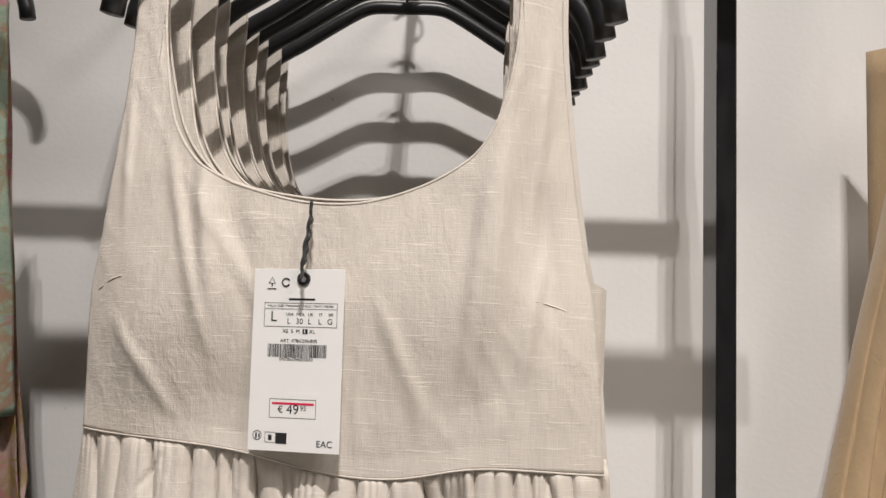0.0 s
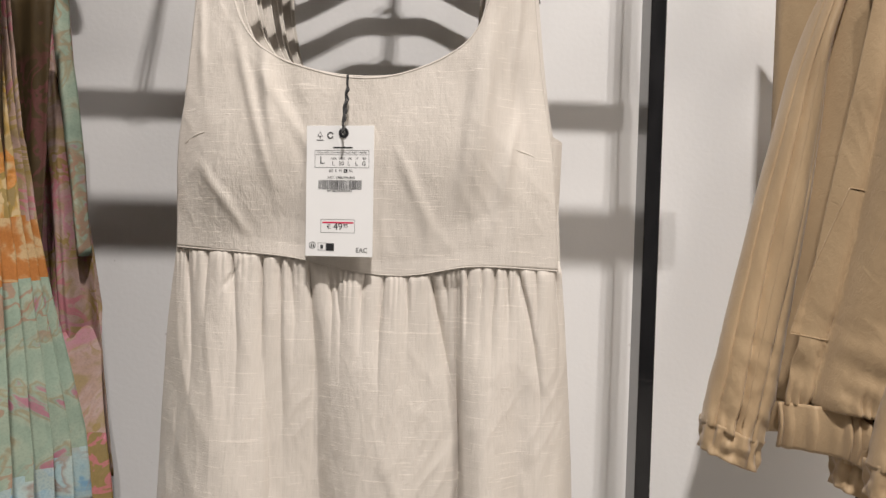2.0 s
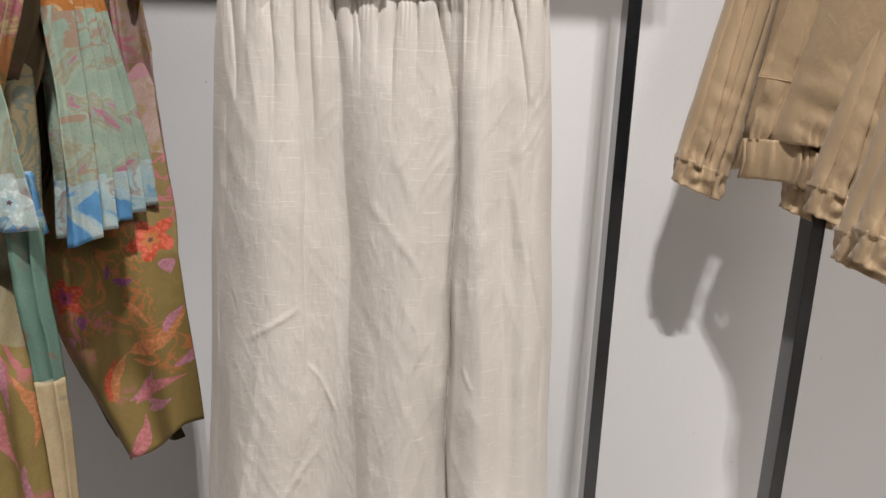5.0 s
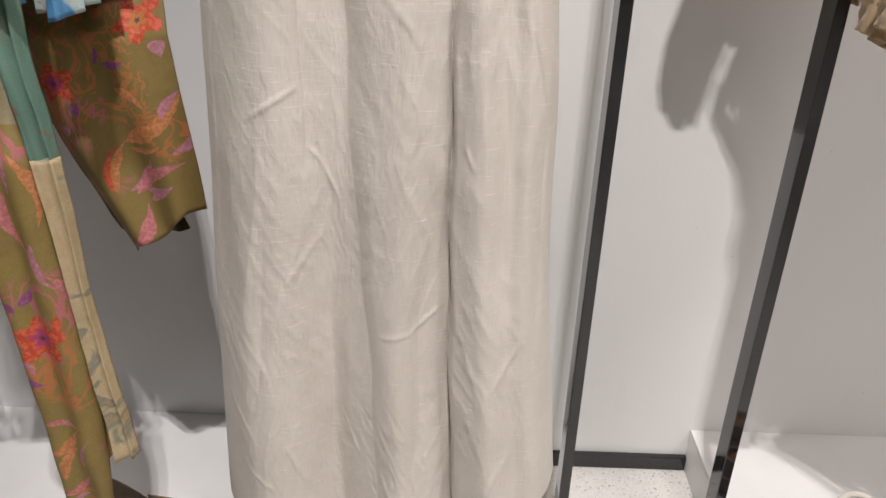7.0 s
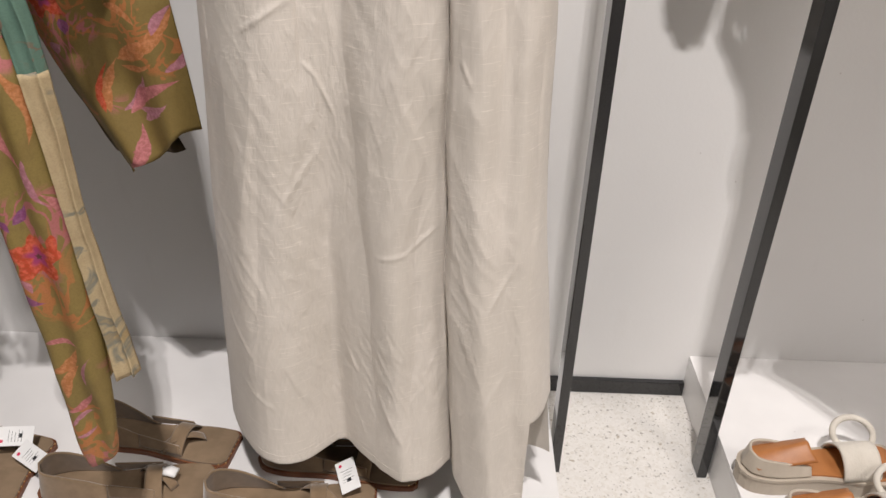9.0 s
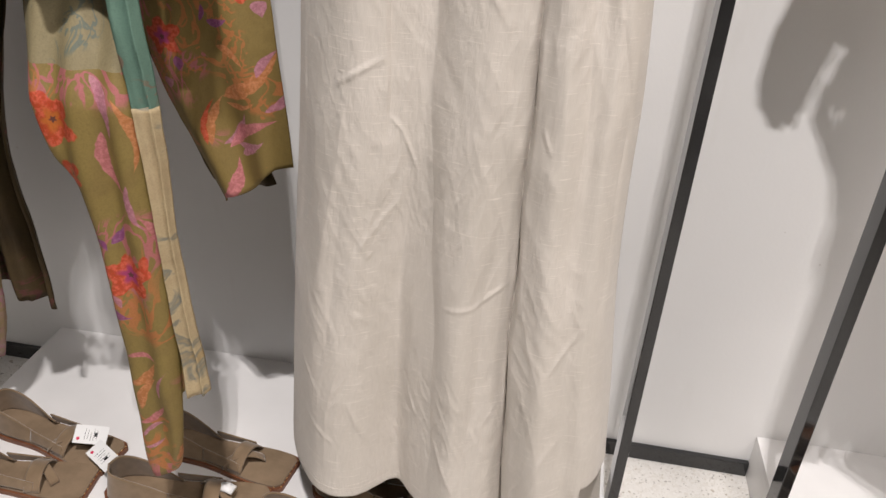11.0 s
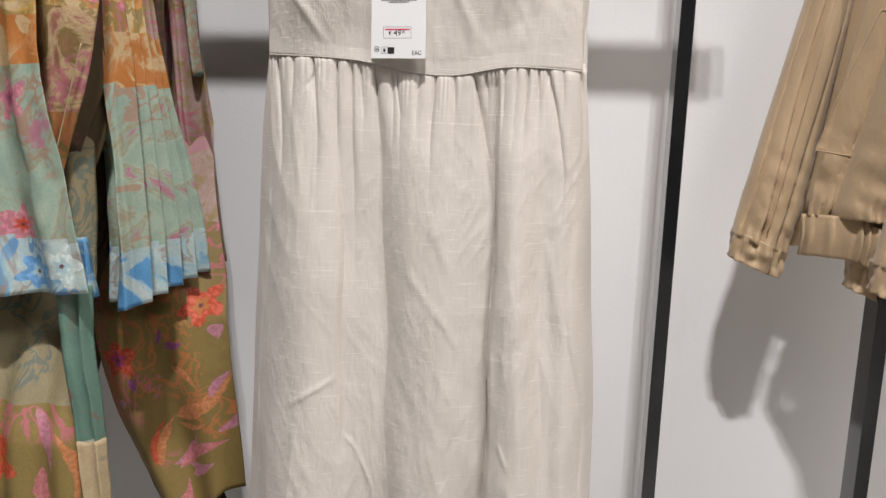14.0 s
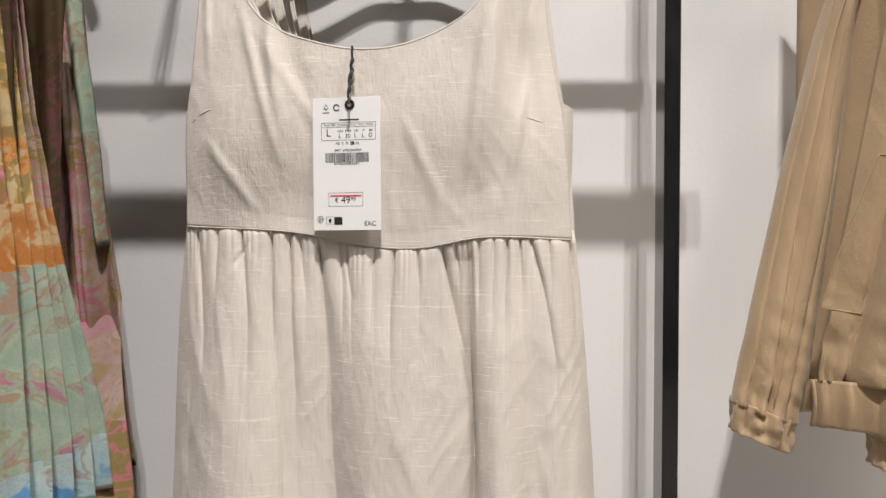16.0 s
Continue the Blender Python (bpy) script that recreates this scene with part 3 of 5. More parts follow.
def dress(name, label, fine, group=""):
    d = thing(name, label, "dress", (0.0, 0.0, 0.0), group)
    k = 1.0 if fine else 0.34
    cloth(part("skirt_front", grid("skirt_front", skirt_front, int(520 * k), int(330 * k), LINEN), None, d), 0.0009)
    part("skirt_back", grid("skirt_back", skirt_back, 60, 40, LINEN), None, d)
    cloth(part("bodice_front", grid("bodice_front", bodice_front, int(238 * k), int(120 * k), LINEN), None, d), 0.0011)
    part("bodice_back", grid("bodice_back", bodice_back, 136, 40, LINING), None, d)
    edge = [Vector(bodice_front(i / 136, 1.0)) for i in range(8, 129)]
    part("neck_binding", tube(edge, 0.0011, 6), LINEN, d, smooth=True)
    edge = [Vector(bodice_back(i / 136, 1.0)) for i in range(8, 129)]
    part("back_neck_binding", tube(edge, 0.0011, 6), LINEN, d, smooth=True)
    seam = [Vector(bodice_front(i / 160, 0.0)) + Vector((0, -0.0002, 0.0)) for i in range(161)]
    part("waist_seam", tube(seam, 0.0007, 6), LINEN, d, smooth=True)
    if fine:
        seam = [Vector(skirt_front(i / 200, 0.985)) + Vector((0, -0.0004, 0)) for i in range(201)]
        part("hem_stitching", tube(seam, 0.0005, 5), LINEN, d, smooth=True)
        for x0, z0, x1, z1 in ((-0.146, 1.322, -0.122, 1.332), (0.135, 1.3235, 0.172, 1.312)):
            pts = []
            for i in range(13):
                t = i / 12
                x, z = lerp(x0, x1, t), lerp(z0, z1, t) + 0.002 * math.sin(math.pi * t)
                pts.append((x, front_y(x, z) - 0.0003, z))
            part("bust_dart", tube(pts, [0.0003 + 0.0003 * math.sin(math.pi * i / 12) for i in range(13)], 6), LINEN, d, smooth=True)
        # side panel of the back, folded outwards below the armhole
        part("side_panel", grid("side_panel", lambda u, v: (lerp(0.174 + 0.008 * v, 0.188 - 0.001 * v, u), 0.584 + 0.008 * u + 0.006 * v - 0.003 * math.sin(u * 3.1), lerp(1.338 - 0.006 * u, 1.222, v)), 12, 24, LINEN), None, d)
    return d


front_dress = dress("linen_dress", "natural linen dress with scoop neck and gathered skirt", True, "linen dresses")
row_dress = dress("linen_dress", "natural linen dress with scoop neck, hanging behind another", False, "linen dresses")
ROW = 8
row_dress.matrix_basis = pose(-0.003, 0.052, 0.0)
for i in range(1, ROW):
    copy_thing(row_dress, pose(0.002 * math.sin(i * 2.3), 0.052 + 0.0415 * i, 0.003 * i + 0.001 * math.sin(i * 1.7)))


HANGER_Z = table([(0.0, 0.0), (0.20, 0.0), (0.30, -0.006), (0.63, -0.041), (0.81, -0.059), (0.90, -0.074), (0.96, -0.092), (1.0, -0.112)])


def hanger_mesh():
    """A broad plastic hanger: raised middle, sloping arms and shoulder ends that curl down to a flat cut."""
    pts, rad = [], []
    for i in range(-44, 45):
        a = abs(i / 44)
        x = (0.178 * a if a < 0.9 else 0.1602 + 0.0155 * math.sin((a - 0.9) / 0.1 * 1.2)) * (1 if i > 0 else -1)
        pts.append((x, 0.014 * a ** 2, HANGER_Z(a)))
        rad.append(lerp(0.0070, 0.0082, a))
    return tube(pts, rad, 14, True, 1.0)


def hanger(label, at, group):
    h = thing("clothes_hanger", label, "hanger", at, group)
    part("shoulder_bar", hanger_mesh(), PLASTIC, h, smooth=True)
    part("hook", tube([(0, 0, 0.004), (0, 0, 0.045)] + [(0.018 * math.sin(a) - 0.0, 0, 0.063 - 0.018 * math.cos(a) + 0.0) for a in [0.4 * k for k in range(0, 11)]], 0.0017, 8), STEEL, h, "black wire hook", True)
    return h


one_hanger = hanger("matt black plastic clothes hanger on a steel arm", (0.0195, 0.592, 1.627), "hangers")
for i in range(1, ROW + 1):
    copy_thing(one_hanger, pose(0.0195 + 0.003 * math.sin(i * 3.1), 0.592 + 0.042 * i, 1.627 + 0.0032 * i + 0.002 * math.sin(i * 2.2), 0, 0, 1.5 * math.sin(i)))


# ---------------- price tag ----------------
def words(text, size, x, z, parent, material=None, name="print", align="CENTER"):
    cu = bpy.data.curves.new("print", "FONT")
    cu.body, cu.size, cu.align_x, cu.align_y, cu.extrude = text, size, align, "CENTER", 0.00003
    tmp = new("print", cu)
    me = bpy.data.meshes.new_from_object(tmp.evaluated_get(bpy.context.evaluated_depsgraph_get()))
    bpy.data.objects.remove(tmp)
    me.transform(Matrix.Translation((x, -0.00045, z)) @ Matrix.Rotation(radians(90), 4, "X"))
    me.materials.clear()
    me.materials.append(material or INK)
    return part(name, me, None, parent)


def bar(x0, x1, z0, z1, parent, material=None, name="print"):
    return part(name, box((x0, -0.00048, z0), (x1, -0.0003, z1)), material or INK, parent)


def frame_line(x0, x1, z0, z1, w, parent):
    bm = bmesh.new()
    for a in ((x0, x1, z0, z0 + w), (x0, x1, z1 - w, z1), (x0, x0 + w, z0 + w, z1 - w), (x1 - w, x1, z0 + w, z1 - w)):
        tmp = box((a[0], -0.00048, a[2]), (a[1], -0.0003, a[3]))
        me = bpy.data.meshes.new("line")
        tmp.to_mesh(me)
        tmp.free()
        bm.from_mesh(me)
        bpy.data.meshes.remove(me)
    return part("printed_frame", bm, INK, parent)


TAG_W, TAG_H = 0.0585, 0.1105
tag = thing("price_tag", "white card price tag with black print on the dress", "price tag")
TAG_YAW = -9.0
tag_slope = math.tan(radians(TAG_YAW))
tag_y = min(front_y(-0.0037 + tx_, 1.2828 + tz_) - tag_slope * tx_ for tx_ in (-0.028, -0.014, 0.0, 0.014, 0.028) for tz_ in (-0.05, -0.035, -0.02, 0.0, 0.02, 0.035, 0.05)) - 0.0022
tag.matrix_basis = pose(-0.0037, tag_y, 1.2828, 0.0, -0.6, TAG_YAW)
part("card", box((-TAG_W / 2, -0.0003, -TAG_H / 2), (TAG_W / 2, 0.0003, TAG_H / 2), 0.0001, 1), PAPER, tag)


def tx(px):
    return (px - 362) / 365 * TAG_W


def tz(py):
    return (492 - py) / 815 * TAG_H


words("L", 0.0088, tx(265), tz(302), tag)
for label, px in (("USA", 330), ("MEX", 373), ("UK", 415), ("IT", 455), ("BR", 495)):
    words(label, 0.0027, tx(px), tz(290), tag)
for label, px in (("L", 327), ("30", 370), ("L", 411), ("L", 452), ("G", 492)):
    words(label, 0.0048, tx(px), tz(321), tag)
words("TALLA / SIZE / TAMANHO / TAILLE / MAAT / MISURA", 0.00185, tx(372), tz(252), tag)
frame_line(tx(226), tx(520), tz(346), tz(238), 0.00022, tag)
frame_line(tx(226), tx(520), tz(266), tz(238), 0.00018, tag)
bar(tx(325), tx(430), tz(226), tz(217), tag, name="printed_line")
words("XS  S  M", 0.0032, tx(338), tz(366), tag)
bar(tx(384), tx(404), tz(377), tz(355), tag, name="printed_block")
cu_l = words("L", 0.0030, tx(394), tz(366), tag, PAPER)
cu_l.location = (0, -0.0002, 0)
words("XL", 0.0032, tx(422), tz(366), tag)
words("ART. 4786/296/805", 0.0030, tx(370), tz(409), tag)
rb = random.Random(3)
bx = tx(246)
while bx < tx(482):
    w = rb.choice((0.00022, 0.00022, 0.00044, 0.00066))
    bar(bx, min(bx + w, tx(482)), tz(482), tz(424), tag, name="barcode_bar")
    bx += w + rb.choice((0.00022, 0.0003, 0.00044))
words("04786296805043", 0.0031, tx(362), tz(491), tag)
part("price_sticker", box((tx(240), -0.00034, tz(800)), (tx(478), -0.00028, tz(640)), 0.00002, 1), PAPER, tag)
frame_line(tx(262), tx(448), tz(752), tz(668), 0.00025, tag)
bar(tx(272), tx(440), tz(693), tz(683), tag, RED, "red_line")
words("\u20ac", 0.0055, tx(307), tz(716), tag)
words("49", 0.0082, tx(356), tz(715), tag)
words("95", 0.0042, tx(398), tz(708), tag)
words("EAC", 0.0056, tx(486), tz(860), tag)


def ring(cx, cz, r, w, parent, material=None, name="printed_ring", n=24, gap=0.0):
    pts = [(cx + r * math.cos(a), -0.0004, cz + r * math.sin(a)) for a in [gap + (2 * math.pi - 2 * gap) * i / n for i in range(n + 1)]]
    return part(name, tube(pts, w, 6), material or INK, parent)


ring(tx(217), tz(832), 0.0027, 0.0002, tag)
bar(tx(210), tx(216), tz(845), tz(822), tag, name="printed_mark")
bar(tx(222), tx(228), tz(842), tz(826), tag, name="printed_mark")
frame_line(tx(248), tx(292), tz(862), tz(816), 0.0002, tag)
bar(tx(262), tx(276), tz(852), tz(828), tag, name="printed_mark")
bar(tx(293), tx(336), tz(866), tz(818), tag, name="printed_block")
ring(tx(310), tz(145), 0.0024, 0.0005, tag, gap=0.5)
part("printed_mark", tube([(tx(240), -0.0004, tz(150)), (tx(253), -0.0004, tz(122)), (tx(266), -0.0004, tz(150)), (tx(240), -0.0004, tz(150))], 0.00022, 6), INK, tag)
bar(tx(251), tx(255), tz(165), tz(150), tag, name="printed_mark")
bar(tx(234), tx(271), tz(178), tz(173), tag, name="printed_line")
ring(tx(381), tz(130), 0.0031, 0.0013, tag, PLASTIC, "eyelet")
knot = thing("tag_cord", "twisted black cord tying the price tag to the neckline", "cord")
loop = []
for i in range(41):
    t = i / 40
    loop.append((lerp(-0.0015, 0.0005, t) + 0.0004 * math.sin(t * 26), lerp(0.553, 0.5665, t) - 0.0012 - 0.0006 * math.cos(t * 26), lerp(1.331, 1.3815, t)))
part("strand", tube(loop, [0.0007 + 0.0007 * math.exp(-((i - 14) / 7) ** 2) for i in range(41)], 8), CORD, knot, smooth=True)
loop = [(p[0] + 0.0016 * math.sin(i / 40 * math.pi) + 0.0006 * math.sin(i * 0.9), p[1] - 0.0006 * math.cos(i * 0.9), p[2]) for i, p in enumerate(loop)]
part("strand", tube(loop, [0.0009 + 0.0003 * math.cos(i * 1.3) for i in range(41)], 8), CORD, knot, smooth=True)


# ---------------- printed clothes ----------------
OLIVE, TEAL, ORANGE, CREAM, BLUE, PALE = (0.265, 0.195, 0.066), (0.33, 0.44, 0.36), (0.48, 0.18, 0.045), (0.62, 0.48, 0.27), (0.10, 0.29, 0.60), (0.42, 0.60, 0.66)
PINK, MAGENTA, RED_F, PURPLE, DARK = (0.50, 0.17, 0.23), (0.40, 0.055, 0.19), (0.52, 0.06, 0.02), (0.22, 0.06, 0.22), (0.14, 0.05, 0.05)


def printed(name, ground, blossoms=(), sprigs=(), scale=1.0, tint=None, palette=(), grain=17.0, plumes=()):
    """Cotton with a painterly print. blossoms: x, z, radius, petals, colour, heart; sprigs: colours of loose brush strokes."""
    g = Graph(name, 0.62, spec=0.3)
    tone = g.noise(g.coords((1, 1, 0.7)), 26, 4)
    c = g.mix(g.step(tone, 0.3, 0.72), ground, tint or tuple(k * 0.72 for k in ground))
    if palette:
        warp = g.noise(g.coords((1, 0.3, 0.8), (1.3, 0, 2.7)), grain, 3, 0.55, 1.8)
        c = g.mix(0.88, c, g.ramp(warp, palette))
        dry = g.noise(g.coords((1, 1, 0.4)), 140, 3, 0.7)
        c = g.mix(g.math("MULTIPLY", g.step(dry, 0.5, 0.75), 0.25), c, tuple(k * 0.6 for k in ground))
    for i, col in enumerate(sprigs):
        v = g.noise(g.coords((1, 0.3, 0.75), (3.1 * i, 1.7 * i, 2.3 * i)), 22 * scale, 2, 0.5, 2.2)
        where = g.noise(g.coords((1, 0.2, 1), (7.3 * i, 0, 5.1)), 9 * scale, 1)
        stroke = g.math("MULTIPLY", g.step(g.math("ABSOLUTE", g.math("SUBTRACT", v, 0.5)), 0.055, 0.03), g.step(where, 0.52, 0.60))
        c = g.mix(g.math("MULTIPLY", stroke, 0.85), c, col)
        blob = g.step(g.noise(g.coords((1, 0.3, 1), (2.2 * i, 4, 1.9 * i)), 24 * scale, 2, 0.5, 0.8), 0.69, 0.71)
        c = g.mix(g.math("MULTIPLY", blob, 0.8), c, col)
    if blossoms:
        sep = g.nt.nodes.new("ShaderNodeSeparateXYZ")
        g.nt.links.new(g.tc.outputs["Object"], sep.inputs[0])
        warp = g.noise(g.coords(), 48, 2)
        streak = g.noise(g.coords((1, 1, 1)), 180, 2)
        for bx_, bz_, r, n, col, heart in blossoms:
            dx, dz = g.math("SUBTRACT", sep.outputs[0], bx_), g.math("SUBTRACT", sep.outputs[2], bz_)
            d = g.math("SQRT", g.math("ADD", g.math("MULTIPLY", dx, dx), g.math("MULTIPLY", dz, dz)))
            a = g.math("ARCTAN2", dz, dx)
            petal = g.math("MULTIPLY_ADD", g.math("COSINE", g.math("MULTIPLY_ADD", a, float(n), bx_ * 40)), 0.20, 0.82)
            q = g.math("DIVIDE", g.math("DIVIDE", d, r), g.math("ADD", petal, g.math("MULTIPLY_ADD", warp, 0.8, -0.4)))
            c = g.mix(g.math("MULTIPLY", g.step(q, 1.05, 0.95), 0.92), c, g.mix(g.step(streak, 0.4, 0.65), col, tuple(min(1, k * 1.35 + 0.06) for k in col)))
            c = g.mix(g.step(q, 0.55, 0.25), c, heart)
            c = g.mix(g.step(q, 0.16, 0.1), c, DARK)
    if plumes:
        # tapered, bent brush strokes: foot, tip, half width, colour
        sep = g.nt.nodes.new("ShaderNodeSeparateXYZ")
        g.nt.links.new(g.tc.outputs["Object"], sep.inputs[0])
        bristle = g.noise(g.coords((1, 0.3, 1)), 210, 3, 0.6)
        wave = g.noise(g.coords((1, 0.2, 1), (3, 0, 9)), 60, 2)
        for k, (x0, z0, x1, z1, half, col) in enumerate(plumes):
            long = math.hypot(x1 - x0, z1 - z0)
            cx, cz = (x1 - x0) / long, (z1 - z0) / long
            dx, dz = g.math("SUBTRACT", sep.outputs[0], x0), g.math("SUBTRACT", sep.outputs[2], z0)
            s = g.math("DIVIDE", g.math("ADD", g.math("MULTIPLY", dx, cx), g.math("MULTIPLY", dz, cz)), long)
            bow = g.math("MULTIPLY", g.math("MULTIPLY", s, g.math("SUBTRACT", 1.0, s)), (0.55 if k % 2 else -0.5) * long)
            off = g.math("ADD", g.math("SUBTRACT", g.math("MULTIPLY", dz, cx), g.math("MULTIPLY", dx, cz)), bow)
            taper = g.math("SINE", g.math("MULTIPLY", g.math("POWER", g.math("MINIMUM", g.math("MAXIMUM", s, 0.0), 1.0), 0.7), math.pi))
            room = g.math("MULTIPLY", taper, g.math("MULTIPLY_ADD", wave, half * 1.6, half * 0.35))
            inside = g.step(g.math("SUBTRACT", room, g.math("ABSOLUTE", off)), 0.0, 0.0012)
            tint_ = g.mix(g.step(bristle, 0.38, 0.66), col, tuple(min(1, c_ * 1.3 + 0.05) for c_ in col))
            c = g.mix(g.math("MULTIPLY", inside, 0.88), c, tint_)
    c = g.mix(1.0, c, (0.80, 0.77, 0.73), "MULTIPLY")
    fine = g.noise(g.coords((500, 300, 500)), 1.0, 2)
    c = g.mix(g.math("MULTIPLY", g.step(fine, 0.42, 0.7), 0.22), c, tuple(x * 0.4 for x in ground))
    k = g.noise(g.coords((30, 30, 16)), 1.0, 3, 0.6, 1.2)
    n = g.bump(k, 0.3, 0.004)
    n = g.bump(fine, 0.2, 0.0004, n)
    return g.done(c, n)


M_STRIPE = printed("cream_stripe", (0.52, 0.41, 0.24), (), (), 1.6, palette=[(0.0, (0.30, 0.24, 0.13)), (0.36, (0.50, 0.40, 0.25)), (0.56, (0.56, 0.46, 0.29)), (0.62, (0.20, 0.22, 0.20)), (0.70, (0.45, 0.34, 0.18))])
CORAL, ROSE, LILAC, VIOLET = (0.50, 0.19, 0.07), (0.50, 0.16, 0.19), (0.44, 0.18, 0.26), (0.22, 0.05, 0.20)
PLUMES = [(-0.328, 0.700, -0.310, 0.772, 0.0060, CORAL), (-0.313, 0.767, -0.236, 0.838, 0.0085, CORAL), (-0.310, 0.768, -0.261, 0.793, 0.0044, CORAL), (-0.309, 0.759, -0.261, 0.770, 0.0040, CORAL), (-0.312, 0.838, -0.276, 0.812, 0.0055, CORAL),
          (-0.314, 0.700, -0.280, 0.752, 0.0070, LILAC), (-0.307, 0.695, -0.235, 0.742, 0.0080, ROSE), (-0.294, 0.701, -0.252, 0.716, 0.0055, LILAC), (-0.289, 0.687, -0.263, 0.698, 0.0050, LILAC), (-0.319, 0.615, -0.296, 0.685, 0.0080, ROSE),
          (-0.260, 0.801, -0.234, 0.836, 0.0050, LILAC), (-0.251, 0.755, -0.217, 0.793, 0.0060, LILAC), (-0.333, 0.700, -0.323, 0.767, 0.0040, RED_F), (-0.228, 0.665, -0.205, 0.678, 0.0075, CORAL), (-0.368, 0.819, -0.364, 0.799, 0.0055, VIOLET),
          (-0.393, 0.780, -0.373, 0.788, 0.0075, LILAC), (-0.265, 0.894, -0.255, 0.874, 0.0070, LILAC), (-0.324, 0.868, -0.293, 0.874, 0.0050, VIOLET), (-0.330, 0.887, -0.335, 0.865, 0.0045, VIOLET)]
M_PANEL = printed("olive_print_panel", OLIVE, [(-0.384, 0.842, 0.028, 5, RED_F, MAGENTA), (-0.278, 0.918, 0.026, 5, RED_F, ORANGE), (-0.265, 1.03, 0.020, 4, PINK, MAGENTA), (-0.275, 1.12, 0.016, 5, RED_F, PINK)], (ROSE, CORAL), 1.15,
                  palette=[(0.0, (0.20, 0.14, 0.04)), (0.42, OLIVE), (0.75, (0.23, 0.165, 0.05))], grain=12.0, plumes=PLUMES)
LEG_PLUMES = [(-0.372, 0.850, -0.352, 0.780, 0.0061, LILAC), (-0.362, 0.790, -0.340, 0.715, 0.0065, ROSE), (-0.345, 0.830, -0.330, 0.740, 0.0043, CORAL), (-0.338, 0.730, -0.322, 0.670, 0.0047, LILAC), (-0.330, 0.690, -0.318, 0.640, 0.0036, ROSE),
              (-0.368, 0.650, -0.352, 0.676, 0.0050, VIOLET), (-0.385, 0.655, -0.372, 0.640, 0.0036, VIOLET), (-0.382, 0.560, -0.355, 0.545, 0.0047, VIOLET), (-0.376, 0.580, -0.366, 0.560, 0.0036, LILAC), (-0.328, 0.640, -0.326, 0.610, 0.0050, RED_F),
              (-0.372, 0.485, -0.330, 0.480, 0.0036, ROSE), (-0.372, 0.440, -0.335, 0.482, 0.0061, CORAL), (-0.362, 0.400, -0.335, 0.455, 0.0054, CORAL), (-0.368, 0.375, -0.330, 0.412, 0.0047, ROSE), (-0.366, 0.352, -0.334, 0.376, 0.0035, LILAC),
              (-0.364, 0.335, -0.336, 0.352, 0.0030, LILAC), (-0.336, 0.420, -0.318, 0.470, 0.0029, LILAC), (-0.325, 0.310, -0.318, 0.340, 0.0036, CORAL)]
M_LEG = printed("olive_print_leg", OLIVE, [(-0.352, 0.607, 0.031, 5, RED_F, MAGENTA), (-0.418, 0.797, 0.034, 5, RED_F, (0.55, 0.16, 0.03)), (-0.402, 0.735, 0.018, 4, RED_F, CORAL)], (ROSE, CORAL), 0.85,
                palette=[(0.0, (0.20, 0.145, 0.04)), (0.42, OLIVE), (0.60, (0.29, 0.22, 0.07)), (0.75, OLIVE)], grain=12.0, plumes=LEG_PLUMES)
M_STRIPE_TEAL = printed("deep_teal_stripe", (0.15, 0.27, 0.22), (), ((0.24, 0.14, 0.10),), 0.9, (0.12, 0.22, 0.18))
M_PATCH = printed("cream_blue_patch", (0.30, 0.26, 0.15), [], ((0.14, 0.18, 0.16),), 1.3,
                  palette=[(0.0, (0.20, 0.17, 0.09)), (0.5, (0.31, 0.27, 0.16)), (0.8, (0.26, 0.22, 0.13))], grain=20.0)
# olive brown darkened so the colour carries the shade between garments
M_OLIVE_SHADE = printed("shaded_olive_brown_cloth", (0.085, 0.058, 0.024), (), (DARK,), 1.0)
M_CREAM = printed("cream_olive_print", CREAM, [(-0.335, 1.30, 0.022, 4, (0.50, 0.20, 0.03), CREAM), (-0.395, 1.29, 0.028, 5, OLIVE, CREAM), (-0.30, 1.285, 0.018, 5, PINK, RED_F)],
                  ((0.30, 0.22, 0.06), (0.55, 0.33, 0.05), OLIVE), 1.0, palette=[(0.0, (0.20, 0.14, 0.04)), (0.38, OLIVE), (0.42, (0.50, 0.31, 0.06)), (0.46, CREAM), (0.56, CREAM), (0.60, (0.55, 0.28, 0.05)), (0.65, (0.40, 0.12, 0.10)), (0.74, PINK)])
M_ORANGE = printed("burnt_orange_print", ORANGE, (), (CREAM, (0.55, 0.27, 0.10)), 0.9, (0.42, 0.15, 0.04), palette=[(0.0, ORANGE), (0.50, (0.50, 0.20, 0.05)), (0.56, (0.55, 0.27, 0.10)), (0.60, CREAM), (0.75, CREAM)])
M_TEAL = printed("teal_print", TEAL, [(-0.375, 1.175, 0.022, 5, PINK, MAGENTA), (-0.375, 1.048, 0.020, 6, PINK, RED_F)], ((0.36, 0.30, 0.20), (0.40, 0.25, 0.18)), 1.2, (0.30, 0.42, 0.34), palette=[(0.0, (0.20, 0.31, 0.26)), (0.44, TEAL), (0.54, (0.40, 0.48, 0.39)), (0.59, (0.36, 0.31, 0.20)), (0.63, TEAL), (0.67, (0.48, 0.20, 0.28)), (0.8, MAGENTA)])
M_BLUE = printed("sky_blue_print", BLUE, (), (PALE, (0.45, 0.55, 0.52)), 1.0, (0.16, 0.40, 0.66), palette=[(0.0, BLUE), (0.50, (0.12, 0.33, 0.62)), (0.56, PALE), (0.70, (0.56, 0.64, 0.60))])
